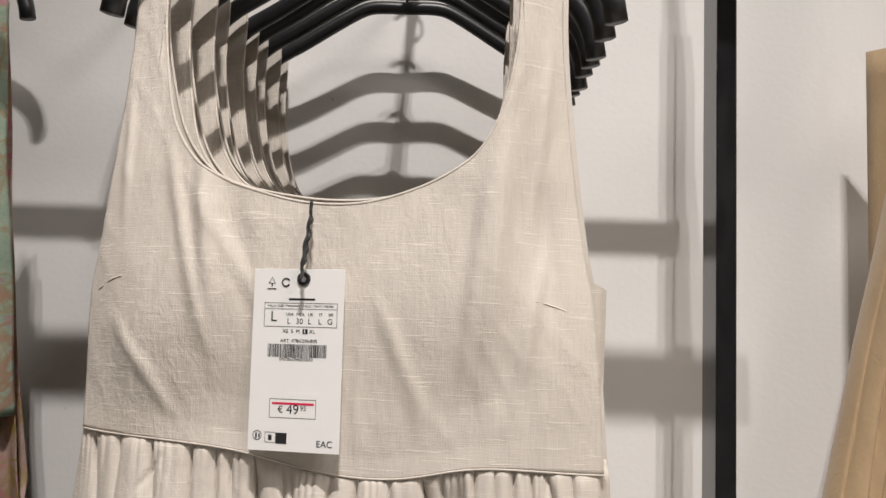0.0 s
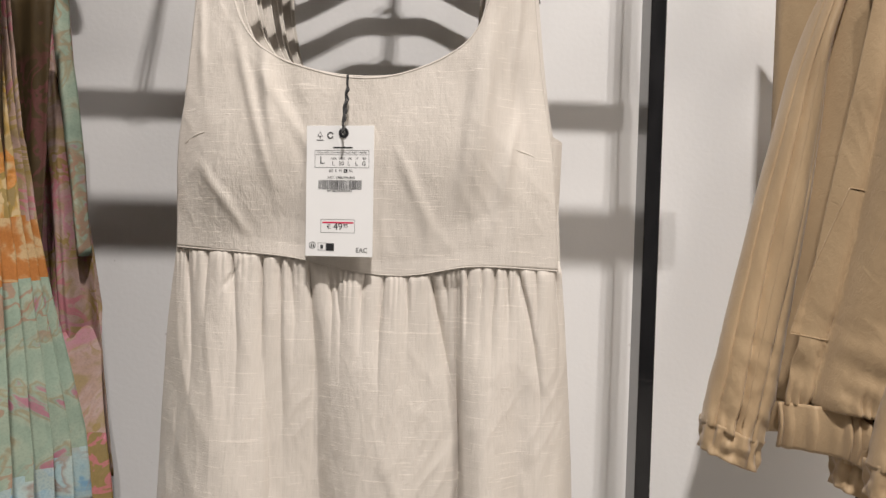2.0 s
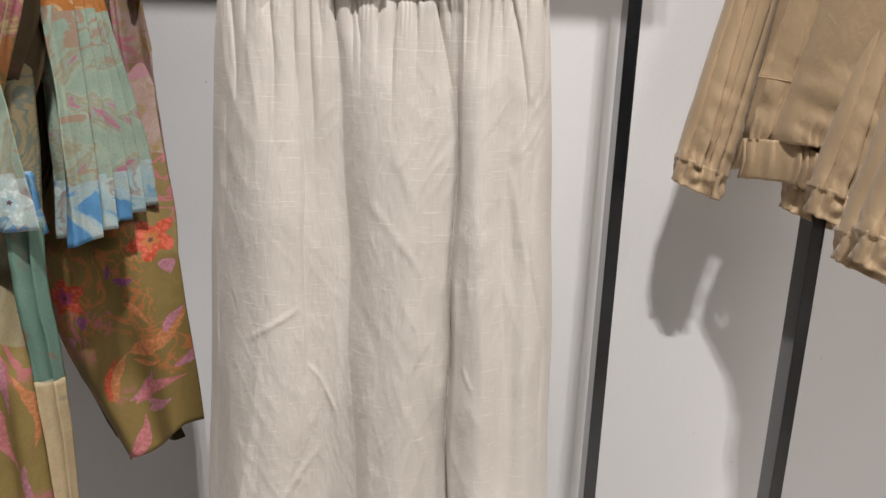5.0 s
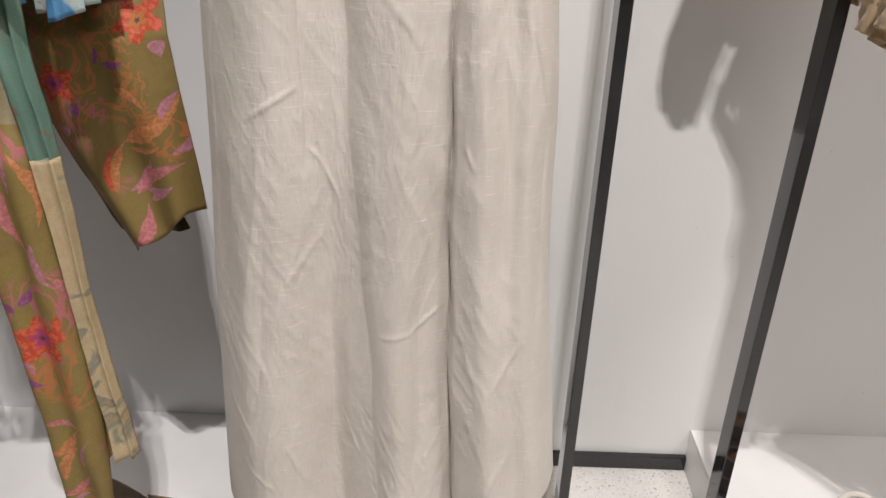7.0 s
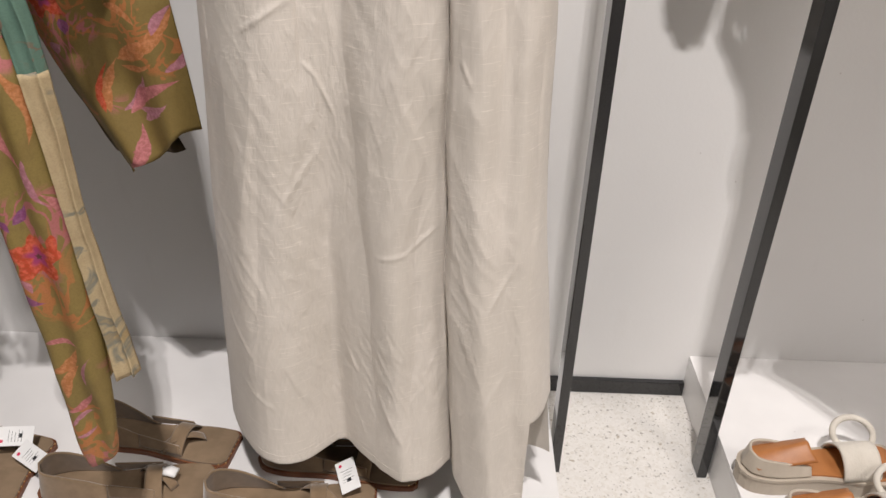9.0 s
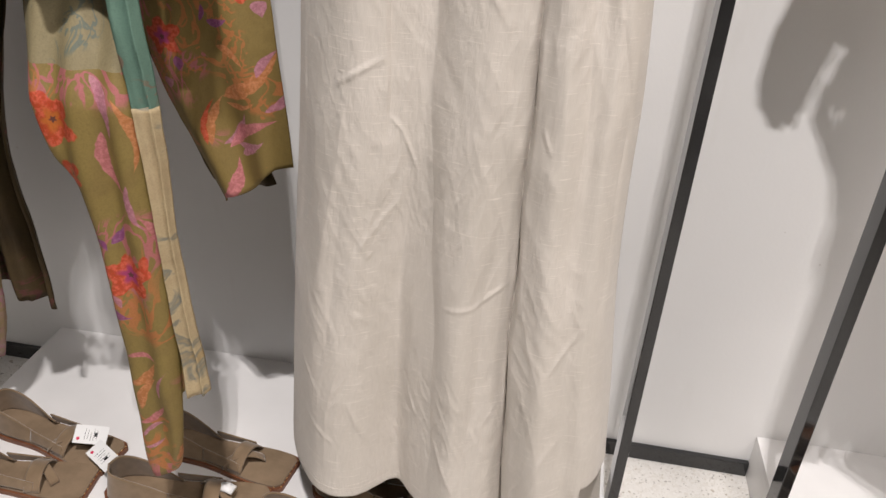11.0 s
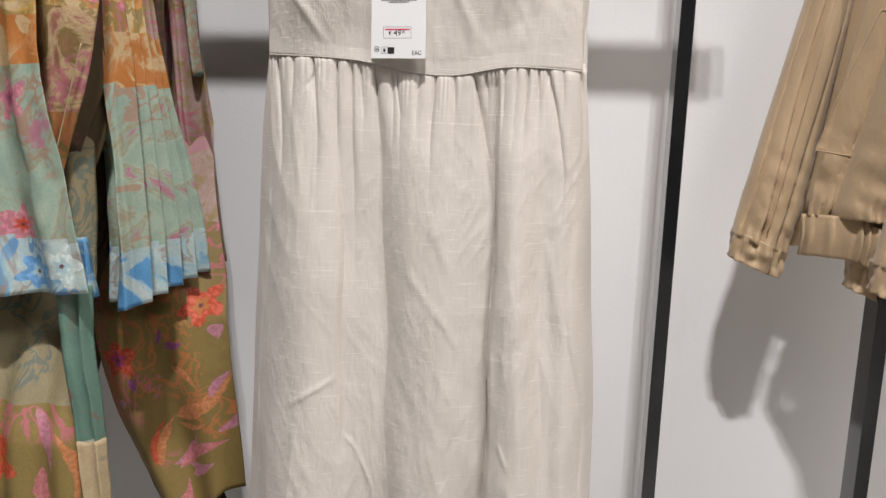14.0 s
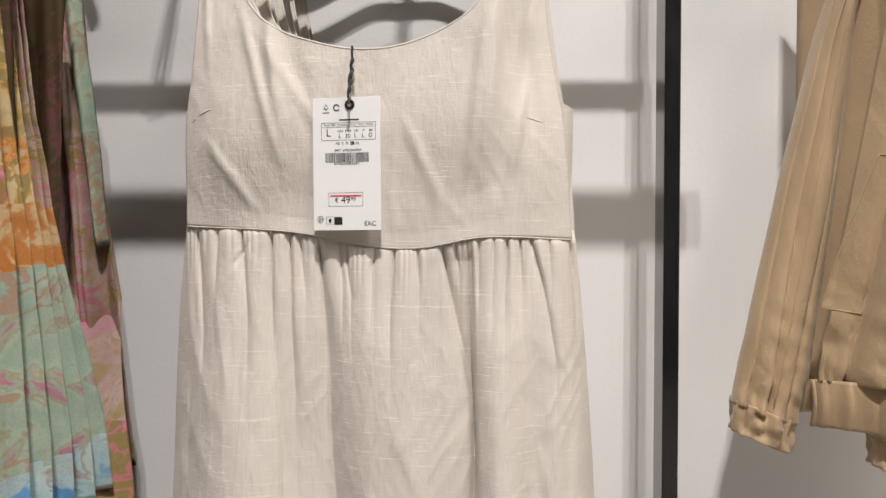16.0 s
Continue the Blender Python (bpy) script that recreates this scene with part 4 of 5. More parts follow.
M_PALEBLUE = printed("pale_blue_print", PALE, [(-0.325, 1.01, 0.022, 5, (0.55, 0.66, 0.66), PALE), (-0.36, 1.00, 0.020, 6, BLUE, PALE)], (BLUE, (0.38, 0.30, 0.26)), 1.1, (0.40, 0.58, 0.60), palette=[(0.0, BLUE), (0.38, (0.20, 0.42, 0.65)), (0.44, PALE), (0.56, (0.52, 0.63, 0.62)), (0.64, (0.38, 0.29, 0.25)), (0.68, PALE)])
M_MAUVE = printed("mauve_olive_print", (0.38, 0.29, 0.19), (), (PINK, (0.30, 0.22, 0.06), (0.45, 0.22, 0.28)), 1.2, palette=[(0.0, OLIVE), (0.40, (0.33, 0.25, 0.13)), (0.48, (0.42, 0.29, 0.25)), (0.57, (0.46, 0.34, 0.33)), (0.64, (0.36, 0.28, 0.15)), (0.70, (0.45, 0.20, 0.24))])
M_ROSE = printed("rose_print", (0.30, 0.15, 0.085), (), (OLIVE, PINK), 1.2, palette=[(0.0, (0.14, 0.08, 0.04)), (0.36, (0.30, 0.18, 0.08)), (0.46, OLIVE), (0.52, CREAM), (0.57, (0.55, 0.40, 0.24)), (0.62, (0.44, 0.18, 0.16)), (0.68, OLIVE)], grain=24.0)


def drape(name, left, right, z0, z1, depth, material, parent, folds=3.0, amp=0.008, nu=60, nv=40, seed=0.0, slope=0.0, bulge=0.01, hem=0.0):
    """A hanging sheet between two edge curves, with soft upright folds."""
    def f(u, v):
        z = lerp(z1, z0 + hem * (u - 0.5), v)
        x = lerp(left(z), right(z), u)
        a = amp * (0.35 + 0.9 * min(1.0, max(0.0, (1.6 - z) / 0.65)))
        ph = 2 * math.pi * (folds * u + 0.35 * noise.noise((u * 2.2, z * 2.0, seed)) + seed)
        w = math.copysign(abs(math.sin(ph)) ** 0.7, math.sin(ph)) + 0.4 * math.sin(2.1 * ph + seed)
        y = depth + slope * (u - 0.5) - bulge * math.sin(math.pi * u) - a * w
        y += noise.noise((x * 28, z * 14, seed)) * 0.004 + noise.noise((x * 60 + z * 20, z * 44, seed)) * 0.0014
        return (x + 0.25 * a * math.cos(ph), y, z)
    return cloth(part(name, grid(name, f, nu, nv, material), None, parent), 0.0008)


def bands_on(ob, bands):
    """Gives each stretch of a hanging sheet its own print. bands: lower edge, material."""
    me = ob.data
    me.materials.clear()
    for _, mat in bands:
        me.materials.append(mat)
    for p in me.polygons:
        z = p.center.z
        p.material_index = max(k for k, (low, _) in enumerate(bands) if z >= low or k == 0)
    return ob


def flat(*pairs):
    return table(pairs)


# long printed trousers: a near leg and a wide leg behind it
trousers = thing("printed_trousers", "olive patchwork trousers with red and pink flower print", "trousers", group="printed clothes")
LEG_L = flat((0.25, -0.369), (0.284, -0.371), (0.467, -0.377), (0.617, -0.385), (0.706, -0.404), (0.756, -0.428), (0.838, -0.450), (0.92, -0.470), (1.0, -0.47), (1.5, -0.46))
LEG_R = flat((0.25, -0.322), (0.302, -0.322), (0.36, -0.315), (0.52, -0.310), (0.68, -0.316), (0.80, -0.324), (0.93, -0.338), (1.0, -0.34), (1.5, -0.34))


def leg(u, v):
    """A closed flattened tube for the near leg, rounded at its foot."""
    a = 2 * math.pi * u
    z = lerp(1.5, 0.284, v)
    l, r = LEG_L(z), LEG_R(z)
    foot = 1 - 0.35 * max(0, (v - 0.965) / 0.035) ** 2
    w = (r - l) / 2 * foot
    x = (l + r) / 2 + w * math.cos(a)
    y = 0.488 + 0.075 * min(1, max(0, (z - 0.82) / 0.16)) - 0.020 * math.sin(a) * (0.7 + 0.3 * v) + 0.006 * math.sin(2.2 * x * 60 + z * 7) + noise.noise((x * 30, z * 12, 3.3)) * 0.006
    return (x, y, z)


near_leg = cloth(part("near_leg", grid("near_leg", leg, 64, 130, M_LEG), None, trousers), 0.0012)
bands_on(near_leg, ((0.0, M_LEG), (0.850, M_PATCH)))
STR_L = flat((0.43, -0.299), (0.555, -0.308), (0.68, -0.314), (0.80, -0.322), (0.93, -0.336), (1.0, -0.34))
STR_R = flat((0.43, -0.276), (0.525, -0.285), (0.653, -0.297), (0.826, -0.301), (0.93, -0.311))
drape("side_stripe", STR_L, STR_R, 0.425, 0.819, 0.493, M_STRIPE, trousers, 1.0, 0.004, 20, 60, 0.3, 0.02)
drape("gusset", lambda z: LEG_R(z) - 0.012, lambda z: STR_L(z) + 0.004, 0.425, 0.80, 0.500, M_LEG, trousers, 0.6, 0.003, 16, 50, 0.5, hem=0.05)
drape("side_stripe", STR_L, STR_R, 0.812, 0.985, 0.494, M_STRIPE_TEAL, trousers, 1.0, 0.004, 20, 30, 0.3, 0.02)
PAN_L = flat((0.607, -0.326), (0.66, -0.353), (0.748, -0.394), (0.822, -0.419), (0.90, -0.428), (1.1, -0.42), (1.6, -0.40))
PAN_R = flat((0.60, -0.216), (0.663, -0.222), (0.755, -0.230), (0.93, -0.253), (1.09, -0.299), (1.25, -0.327), (1.39, -0.342), (1.65, -0.37))


def wide_leg(u, v):
    lo = lerp(0.603, 0.668, min(1, u * 1.15)) + 0.006 * math.sin(u * 9)
    z = lerp(1.6, lo, v)
    x = lerp(PAN_L(z), PAN_R(z), u)
    y = 0.695 + 0.125 * min(1, max(0, (z - 0.9) / 0.25)) - 0.018 * math.sin(math.pi * u) + 0.010 * math.sin(u * 11 + z * 3) * (0.4 + 0.6 * v) + noise.noise((x * 22, z * 9, 8.8)) * 0.008
    return (x, y, z)


wide = cloth(part("wide_leg", grid("wide_leg", wide_leg, 90, 150, M_PANEL), None, trousers), 0.0012)
bands_on(wide, ((0.0, M_PANEL), (1.02, M_MAUVE)))
# drape behind the wide leg, its shade put into the dark colour
drape("wide_leg_dark_back", lambda z: PAN_L(z) - 0.035, lambda z: PAN_L(z) + 0.075, 0.622, 1.5, 0.745, M_OLIVE_SHADE, trousers, 1.5, 0.012, 30, 40, 0.9)


# two further dark sheets, added to block light behind the leg
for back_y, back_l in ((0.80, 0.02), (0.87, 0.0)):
    drape("wide_leg_dark_back", lambda z: PAN_L(z) - 0.04, lambda z: PAN_R(z) - 0.075 - back_l, 0.70, 1.5, back_y, M_OLIVE_SHADE, trousers, 2.5, 0.010, 30, 40, back_y)

# a second pair, further along the rail
trousers_b = thing("printed_trousers", "tan and olive printed trousers half hidden on the rail", "trousers", group="printed clothes")
drape("leg", lambda z: -0.86, flat((0.22, -0.765), (0.33, -0.74), (0.55, -0.72), (0.75, -0.68), (1.5, -0.62)), 0.26, 1.5, 0.70, M_MAUVE, trousers_b, 2.0, 0.012, 40, 90, 0.4, hem=-0.05)
drape("leg", lambda z: -0.80, flat((0.33, -0.662), (0.45, -0.672), (0.65, -0.69), (0.9, -0.64), (1.5, -0.60)), 0.355, 1.5, 0.745, M_OLIVE_SHADE, trousers_b, 2.0, 0.012, 40, 90, 0.1, hem=-0.04)
drape("leg", lambda z: -0.62, flat((0.63, -0.50), (0.8, -0.455), (1.0, -0.42), (1.5, -0.40)), 0.71, 1.5, 0.735, M_OLIVE_SHADE, trousers_b, 2.0, 0.012, 40, 60, 0.7, hem=-0.05)


# depth and the two edges of each pleat, from the hem up
PLEAT_Z = (0.945, 1.03, 1.19, 1.33, 1.6)
PLEATS = ((0.583, (-0.322, -0.321, -0.33, -0.345, -0.36), (-0.286, -0.289, -0.303, -0.319, -0.336)),
          (0.61, (-0.346, -0.345, -0.354, -0.369, -0.384), (-0.282, -0.286, -0.306, -0.324, -0.344)),
          (0.637, (-0.358, -0.357, -0.366, -0.381, -0.396), (-0.279, -0.284, -0.309, -0.329, -0.351)),
          (0.664, (-0.37, -0.369, -0.378, -0.393, -0.408), (-0.276, -0.282, -0.313, -0.333, -0.358)),
          (0.691, (-0.382, -0.381, -0.39, -0.405, -0.42), (-0.272, -0.279, -0.316, -0.338, -0.366)))


patchwork = thing("patchwork_shirt", "patchwork printed shirt with cream, orange, teal and blue bands", "shirt", group="printed clothes")
P1_R = flat((0.97, -0.297), (1.046, -0.309), (1.208, -0.337), (1.32, -0.340), (1.6, -0.35))
front = drape("front", lambda z: -0.50, P1_R, 0.974, 1.60, 0.486, M_TEAL, patchwork, 2.2, 0.008, 90, 120, 0.15, -0.01, 0.01, 0.018)
bands_on(front, ((0.0, M_PALEBLUE), (1.036, M_TEAL), (1.207, M_ORANGE), (1.256, M_CREAM)))
for k, (depth, lefts, rights) in enumerate(PLEATS):
    pleat = drape("sleeve_pleat", flat(*zip(PLEAT_Z, lefts)), flat(*zip(PLEAT_Z, rights)), 0.944 + 0.003 * k, 1.60, depth, M_TEAL, patchwork, 0.55, 0.009, 40, 110, 0.05 + 0.07 * k, 0.012, 0.008, 0.008)
    bands_on(pleat, ((0.0, M_BLUE if k in (0, 2) else M_PALEBLUE), (1.010 + 0.002 * k, M_TEAL), (1.192, M_ORANGE), (1.252, M_CREAM if k < 3 else M_MAUVE)))
shirt_b = thing("patchwork_shirt", "rose and olive printed shirt with a ladder-stitched edge", "shirt", group="printed clothes")
edge = drape("front_edge", flat((1.05, -0.385), (1.6, -0.395)), flat((1.05, -0.372), (1.10, -0.358), (1.17, -0.332), (1.25, -0.312), (1.33, -0.306), (1.6, -0.31)), 1.075, 1.60, 0.525, M_ROSE, shirt_b, 1.2, 0.006, 30, 90, 0.6)
bands_on(edge, ((0.0, M_PANEL), (1.16, M_ROSE), (1.27, M_CREAM)))
stitches = [(x, 0.5185, z) for x, z in [(lerp(-0.3665, -0.3215, t / 30), lerp(1.082, 1.232, t / 30)) for t in range(31)]]
part("ladder_stitch", tube(stitches, 0.0008, 6), M_STRIPE, shirt_b, "pale ladder stitching", True)
# added dark sheets that block light and blacken the gap beside the pleats
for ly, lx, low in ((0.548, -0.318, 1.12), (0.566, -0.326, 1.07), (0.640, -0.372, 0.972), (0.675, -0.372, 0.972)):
    drape("shade_layer", flat((0.98, -0.46), (1.6, -0.46)), flat((low, lx - 0.028), (low + 0.08, lx), (1.6, lx - 0.01)), low, 1.60, ly, M_OLIVE_SHADE, shirt_b, 2.2, 0.005, 30, 40, ly * 3)
# lining strip coloured dark to stand for shade inside the shirt
drape("shaded_lining_edge", flat((0.985, -0.345), (1.6, -0.36)), flat((0.985, -0.318), (1.6, -0.335)), 0.985, 1.60, 0.64, M_OLIVE_SHADE, shirt_b, 1.2, 0.006, 24, 60, 0.2)
drape("hem_band", flat((0.96, -0.345), (1.1, -0.345)), flat((0.96, -0.318), (1.1, -0.332)), 0.966, 1.03, 0.53, M_BLUE, shirt_b, 1.6, 0.008, 30, 12, 0.9)
shirt_c = thing("patchwork_shirt", "mauve and olive printed shirt hanging by the wall", "shirt", group="printed clothes")
drape("front", flat((0.96, -0.40), (1.6, -0.42)), flat((0.96, -0.289), (1.1, -0.302), (1.24, -0.317), (1.36, -0.329), (1.46, -0.341), (1.6, -0.352)), 0.955, 1.60, 0.800, M_MAUVE, shirt_c, 2.6, 0.008, 60, 70, 0.35)
drape("edge_trim", flat((1.1, -0.312), (1.24, -0.329), (1.36, -0.344), (1.46, -0.357), (1.6, -0.369)), flat((1.1, -0.300), (1.24, -0.315), (1.36, -0.326), (1.46, -0.338), (1.6, -0.349)), 1.21, 1.60, 0.793, M_TEAL, shirt_c, 0.6, 0.003, 12, 40, 0.1)
# more of these garments on the rail, out of view, added to block fill
for dx, dy in ((-0.215, 0.0), (-0.43, 0.02)):
    copy_thing(patchwork, pose(dx, dy, 0.0))
    copy_thing(shirt_b, pose(dx, dy, 0.0))
copy_thing(one_hanger, pose(-0.566, 0.885, 1.733))


# ---------------- tan jackets ----------------
JS_L = flat((0.97, 0.409), (1.03, 0.415), (1.20, 0.450), (1.424, 0.500), (1.49, 0.518), (1.55, 0.538), (1.62, 0.565))
JS_R = flat((0.97, 0.482), (1.03, 0.492), (1.06, 0.499), (1.20, 0.518), (1.38, 0.540), (1.49, 0.548), (1.62, 0.59))


def jacket_plane(x):
    return 0.832 - (x - 0.487) * 1.05


def tan_sleeve(u, v, left, right, y0, ztop, zbot, tilt, gathers=False):
    a = 2 * math.pi * u
    c = math.cos(a)
    z = lerp(ztop, zbot, v) - tilt * c * (1 if gathers else v)
    l, r = left(z), right(z)
    w = (r - l) / 2
    if gathers:
        w *= 0.97 - 0.06 * math.sin(math.pi * v)
    x = (l + r) / 2 + w * c
    y = y0 - 0.034 * math.sin(a)
    if gathers:
        k = math.sin(a * 11 + 2.6 * math.sin(a * 3) + 3 * v * math.sin(a * 2)) * 0.0036 * (0.65 + 0.35 * math.sin(a * 5 + 1)) * (0.35 + 0.65 * math.sin(math.pi * min(1, 0.15 + v)))
        k += 0.004 * noise.noise((a * 3, v * 3, 4.4)) - 0.008 * math.exp(-((a - 1.05) / 0.10) ** 2)
        x += k * c
        y -= k * math.sin(a) * 1.4
    else:
        crush = min(1, max(0, (v - 0.72) / 0.25))
        along = noise.noise((z * 3.0, 1.7, 0.4)) * 0.12
        # pressed folds that run the length of the sleeve
        for at, deep, wide in ((0.30 + along * 0.4, 0.013, 0.030), (0.17 - along * 0.3, 0.010, 0.022), (0.40 + along * 0.3, 0.008, 0.020)):
            d = u - at
            y += deep * (0.35 + 0.65 * v) * math.exp(-abs(d) / (wide if d < 0 else wide * 0.22))
        y += noise.noise((x * 30, z * 6, 2.4)) * 0.004
        y += 0.45 * crumple(x * 1.4, z * 0.8 + 7) + noise.noise((x * 38 + z * 24, z * 30, 6.1)) * 0.006 * crush
        y += 0.8 * crumple(x * 2.2 + 3, z * 2.6 + 9) * crush
        # shallow pull into the cuff
        y -= 0.004 * math.sin(a * 11 + 2.6 * math.sin(a * 3)) * 0.7 * max(0.0, (v - 0.93) / 0.07)
    return (x, y, z)


FRONT_FOLD = table([(1.05, 0.519), (1.08, 0.522), (1.206, 0.543), (1.421, 0.567), (1.62, 0.585)])


def jacket_body(u, v):
    z = lerp(1.62, 1.056, v) + 0.004 * math.sin(u * 6)
    x = lerp(lerp(0.565, 0.496, min(1, v * 1.02)), 0.665, u)
    y = jacket_plane(x) - 0.006 * math.sin(u * 9 + 0.7) * (0.3 + v) - 0.012 * math.sin(math.pi * u)
    crush = max(0, (v - 0.72) / 0.28)
    y += noise.noise((x * 18, z * 6, 1.1)) * 0.006 + noise.noise((x * 34 + z * 18, z * 34, 5.1)) * 0.009 * crush
    y += 0.55 * crumple(x * 1.3, z * 0.9 + 11) + 1.0 * crumple(x * 2.0, z * 2.4 + 4) * crush
    # a deep fold beside the front opening
    d = x - FRONT_FOLD(z)
    y += 0.022 * math.exp(-abs(d) / (0.016 if d < 0 else 0.004))
    if d > 0:
        y -= 0.012 * min(1, d / 0.02)
    y -= 0.003 * math.sin(u * 104 + 3.4 * math.sin(u * 17)) * max(0.0, (v - 0.94) / 0.06)
    return (x, y, z)


def jacket_hem(u, v, back=False):
    z = lerp(1.058, 1.004, v) + 0.004 * math.sin(u * 6) - 0.10 * max(0.0, u - 0.30) * (1 if not back else 0.6)
    x = lerp(0.491, 0.665, u)
    ph = u * 84 + 3.4 * math.sin(u * 17) + 1.9 * math.sin(u * 41)
    k = math.copysign(abs(math.sin(ph)) ** 0.7, math.sin(ph)) * 0.0054 * (0.12 + 0.88 * math.sin(math.pi * (0.06 + 0.74 * v))) * (0.7 + 0.5 * noise.noise((u * 20, v, 3.3))) + 0.002
    y = jacket_plane(x) - 0.012 * math.sin(math.pi * u) - k - 0.006 * math.sin(math.pi * v)
    if back:
        y += 0.075 + 0.02 * math.sin(u * 5)
        x += 0.006
    return (x, y, z)


jacket = thing("tan_jacket", "tan cotton blouson with slanted welt pocket and gathered elastic hem", "jacket", group="tan jackets")
cloth(part("body", grid("jacket_body", jacket_body, 150, 170, TAN), None, jacket), 0.0015)
cloth(part("hem_band", grid("jacket_hem", jacket_hem, 220, 14, TAN), None, jacket), 0.0018)
cloth(part("hem_band", grid("jacket_hem_back", lambda u, v: jacket_hem(u, v, True), 160, 12, TAN), None, jacket), 0.0018)
cloth(part("back_panel", grid("jacket_back", lambda u, v: (lerp(0.50, 0.66, u), jacket_plane(lerp(0.50, 0.66, u)) + 0.08, lerp(1.6, 1.05, v)), 20, 20, TAN), None, jacket), 0.0015)
far_sleeve = cloth(part("sleeve", grid("jacket_sleeve", lambda u, v: tan_sleeve(u, v, JS_L, JS_R, 0.862, 1.62, 1.010, 0.012), 120, 150, TAN), None, jacket), 0.0015)
cloth(part("cuff", grid("jacket_cuff", lambda u, v: tan_sleeve(u, v, JS_L, JS_R, 0.862, 1.016, 0.978, 0.013, True), 160, 14, TAN), None, far_sleeve), 0.0018)
NS_L = flat((0.87, 0.600), (0.96, 0.607), (1.2, 0.622), (1.4, 0.638), (1.6, 0.655))
NS_R = flat((0.87, 0.668), (0.96, 0.676), (1.2, 0.70), (1.4, 0.715), (1.6, 0.735))
near_sleeve = cloth(part("sleeve", grid("jacket_sleeve_near", lambda u, v: tan_sleeve(u, v, NS_L, NS_R, 0.715, 1.60, 0.946, 0.012), 72, 80, TAN), None, jacket), 0.0015)
cloth(part("cuff", grid("jacket_cuff_near", lambda u, v: tan_sleeve(u, v, NS_L, NS_R, 0.715, 0.942, 0.902, 0.014, True), 140, 12, TAN), None, near_sleeve), 0.0018)


def on_body(x, z, lift):
    v = max(0.0, min(1, (1.62 - z) / 0.564))
    xl = lerp(0.565, 0.496, min(1, v * 1.02))
    return (x, jacket_body(max(0, min(1, (x - xl) / (0.665 - xl))), v)[1] - lift, z)


corners = [(0.540, 1.311), (0.571, 1.304), (0.530, 1.137), (0.4935, 1.142)]
rim = []
for a, b in zip(corners, corners[1:] + corners[:1]):
    rim += [on_body(lerp(a[0], b[0], t / 40), lerp(a[1], b[1], t / 40), 0.0012) for t in range(40)]
part("pocket_seam", tube(rim + rim[:1], 0.0008, 6), TAN, jacket, smooth=True)
cloth(part("pocket_welt", grid("pocket_welt", lambda u, v: on_body(lerp(lerp(0.540, 0.571, u), lerp(0.4935, 0.530, u), v), lerp(lerp(1.311, 1.304, u), lerp(1.142, 1.137, u), v), 0.0003 + 0.0004 * math.sin(math.pi * u)), 16, 60, TAN), None, jacket), 0.0005)
part("sleeve_seam", tube([(lerp(JS_L(z), JS_R(z), 0.46), 0.826, z) for z in [1.03 + 0.01 * i for i in range(58)]], 0.0008, 6), TAN, far_sleeve, smooth=True)
for i, (dx, dy, dz) in enumerate(((0.130, -0.072, -0.020), (0.132, -0.142, -0.010), (0.128, -0.242, -0.045), (0.118, -0.300, -0.03))):
    copy_thing(jacket, pose(dx, dy, dz))
arm(right_rack, 0.80, 0.50, 0.745, 1.70)


# ---------------- shoes ----------------
def half_width(s):
    return SHOE_W(s)


SHOE_W = table([(0.0, 0.006), (0.03, 0.019), (0.08, 0.027), (0.2, 0.032), (0.45, 0.029), (0.62, 0.034), (0.8, 0.040), (0.95, 0.0385), (0.985, 0.035), (1.0, 0.029)])
SHOE_N = 40


def outline(length, grow=0.0, s0=0.0, s1=1.0):
    top = [(lerp(s0, s1, i / SHOE_N)) for i in range(SHOE_N + 1)]
    up = [((s - 0.5) * (length + 2 * grow), half_width(s) + grow) for s in top]
    return up + [(x, -w) for x, w in reversed(up)]


def prism(pts, z0, z1, bevel=0.001):
    bm = bmesh.new()
    low = [bm.verts.new((x, y, z0)) for x, y in pts]
    high = [bm.verts.new((x, y, z1)) for x, y in pts]
    bm.faces.new(low[::-1])
    bm.faces.new(high)
    for i in range(len(pts)):
        j = (i + 1) % len(pts)
        bm.faces.new((low[i], low[j], high[j], high[i]))
    return bm


def heel_cup(length, base, height, reach):
    """The raised back of the shoe, a curved wall round the heel."""
    def f(u, v):
        t = 2 * u - 1
        s = reach * abs(t) ** 1.3
        w = math.copysign(half_width(s), t) * min(1, abs(t) / 0.10)
        h = height * (1 - abs(t) ** 2.4) + 0.012
        lean = 0.24 * v * (0.4 + abs(t))
        return ((s - 0.5) * length + 0.008 * v * (1 - abs(t)), w * (1 - lean), base + h * v)
    return f


def strap(x0, y0, x1, y1, base, rise, width):
    def f(u, v):
        x, y = lerp(x0, x1, u), lerp(y0, y1, u)
        d = Vector((y1 - y0, -(x1 - x0))).normalized()
        off = (v - 0.5) * width
        return (x + d.x * off * -1, y + d.y * off * -1, base + rise * math.sin(math.pi * u) ** 0.7)
    return f


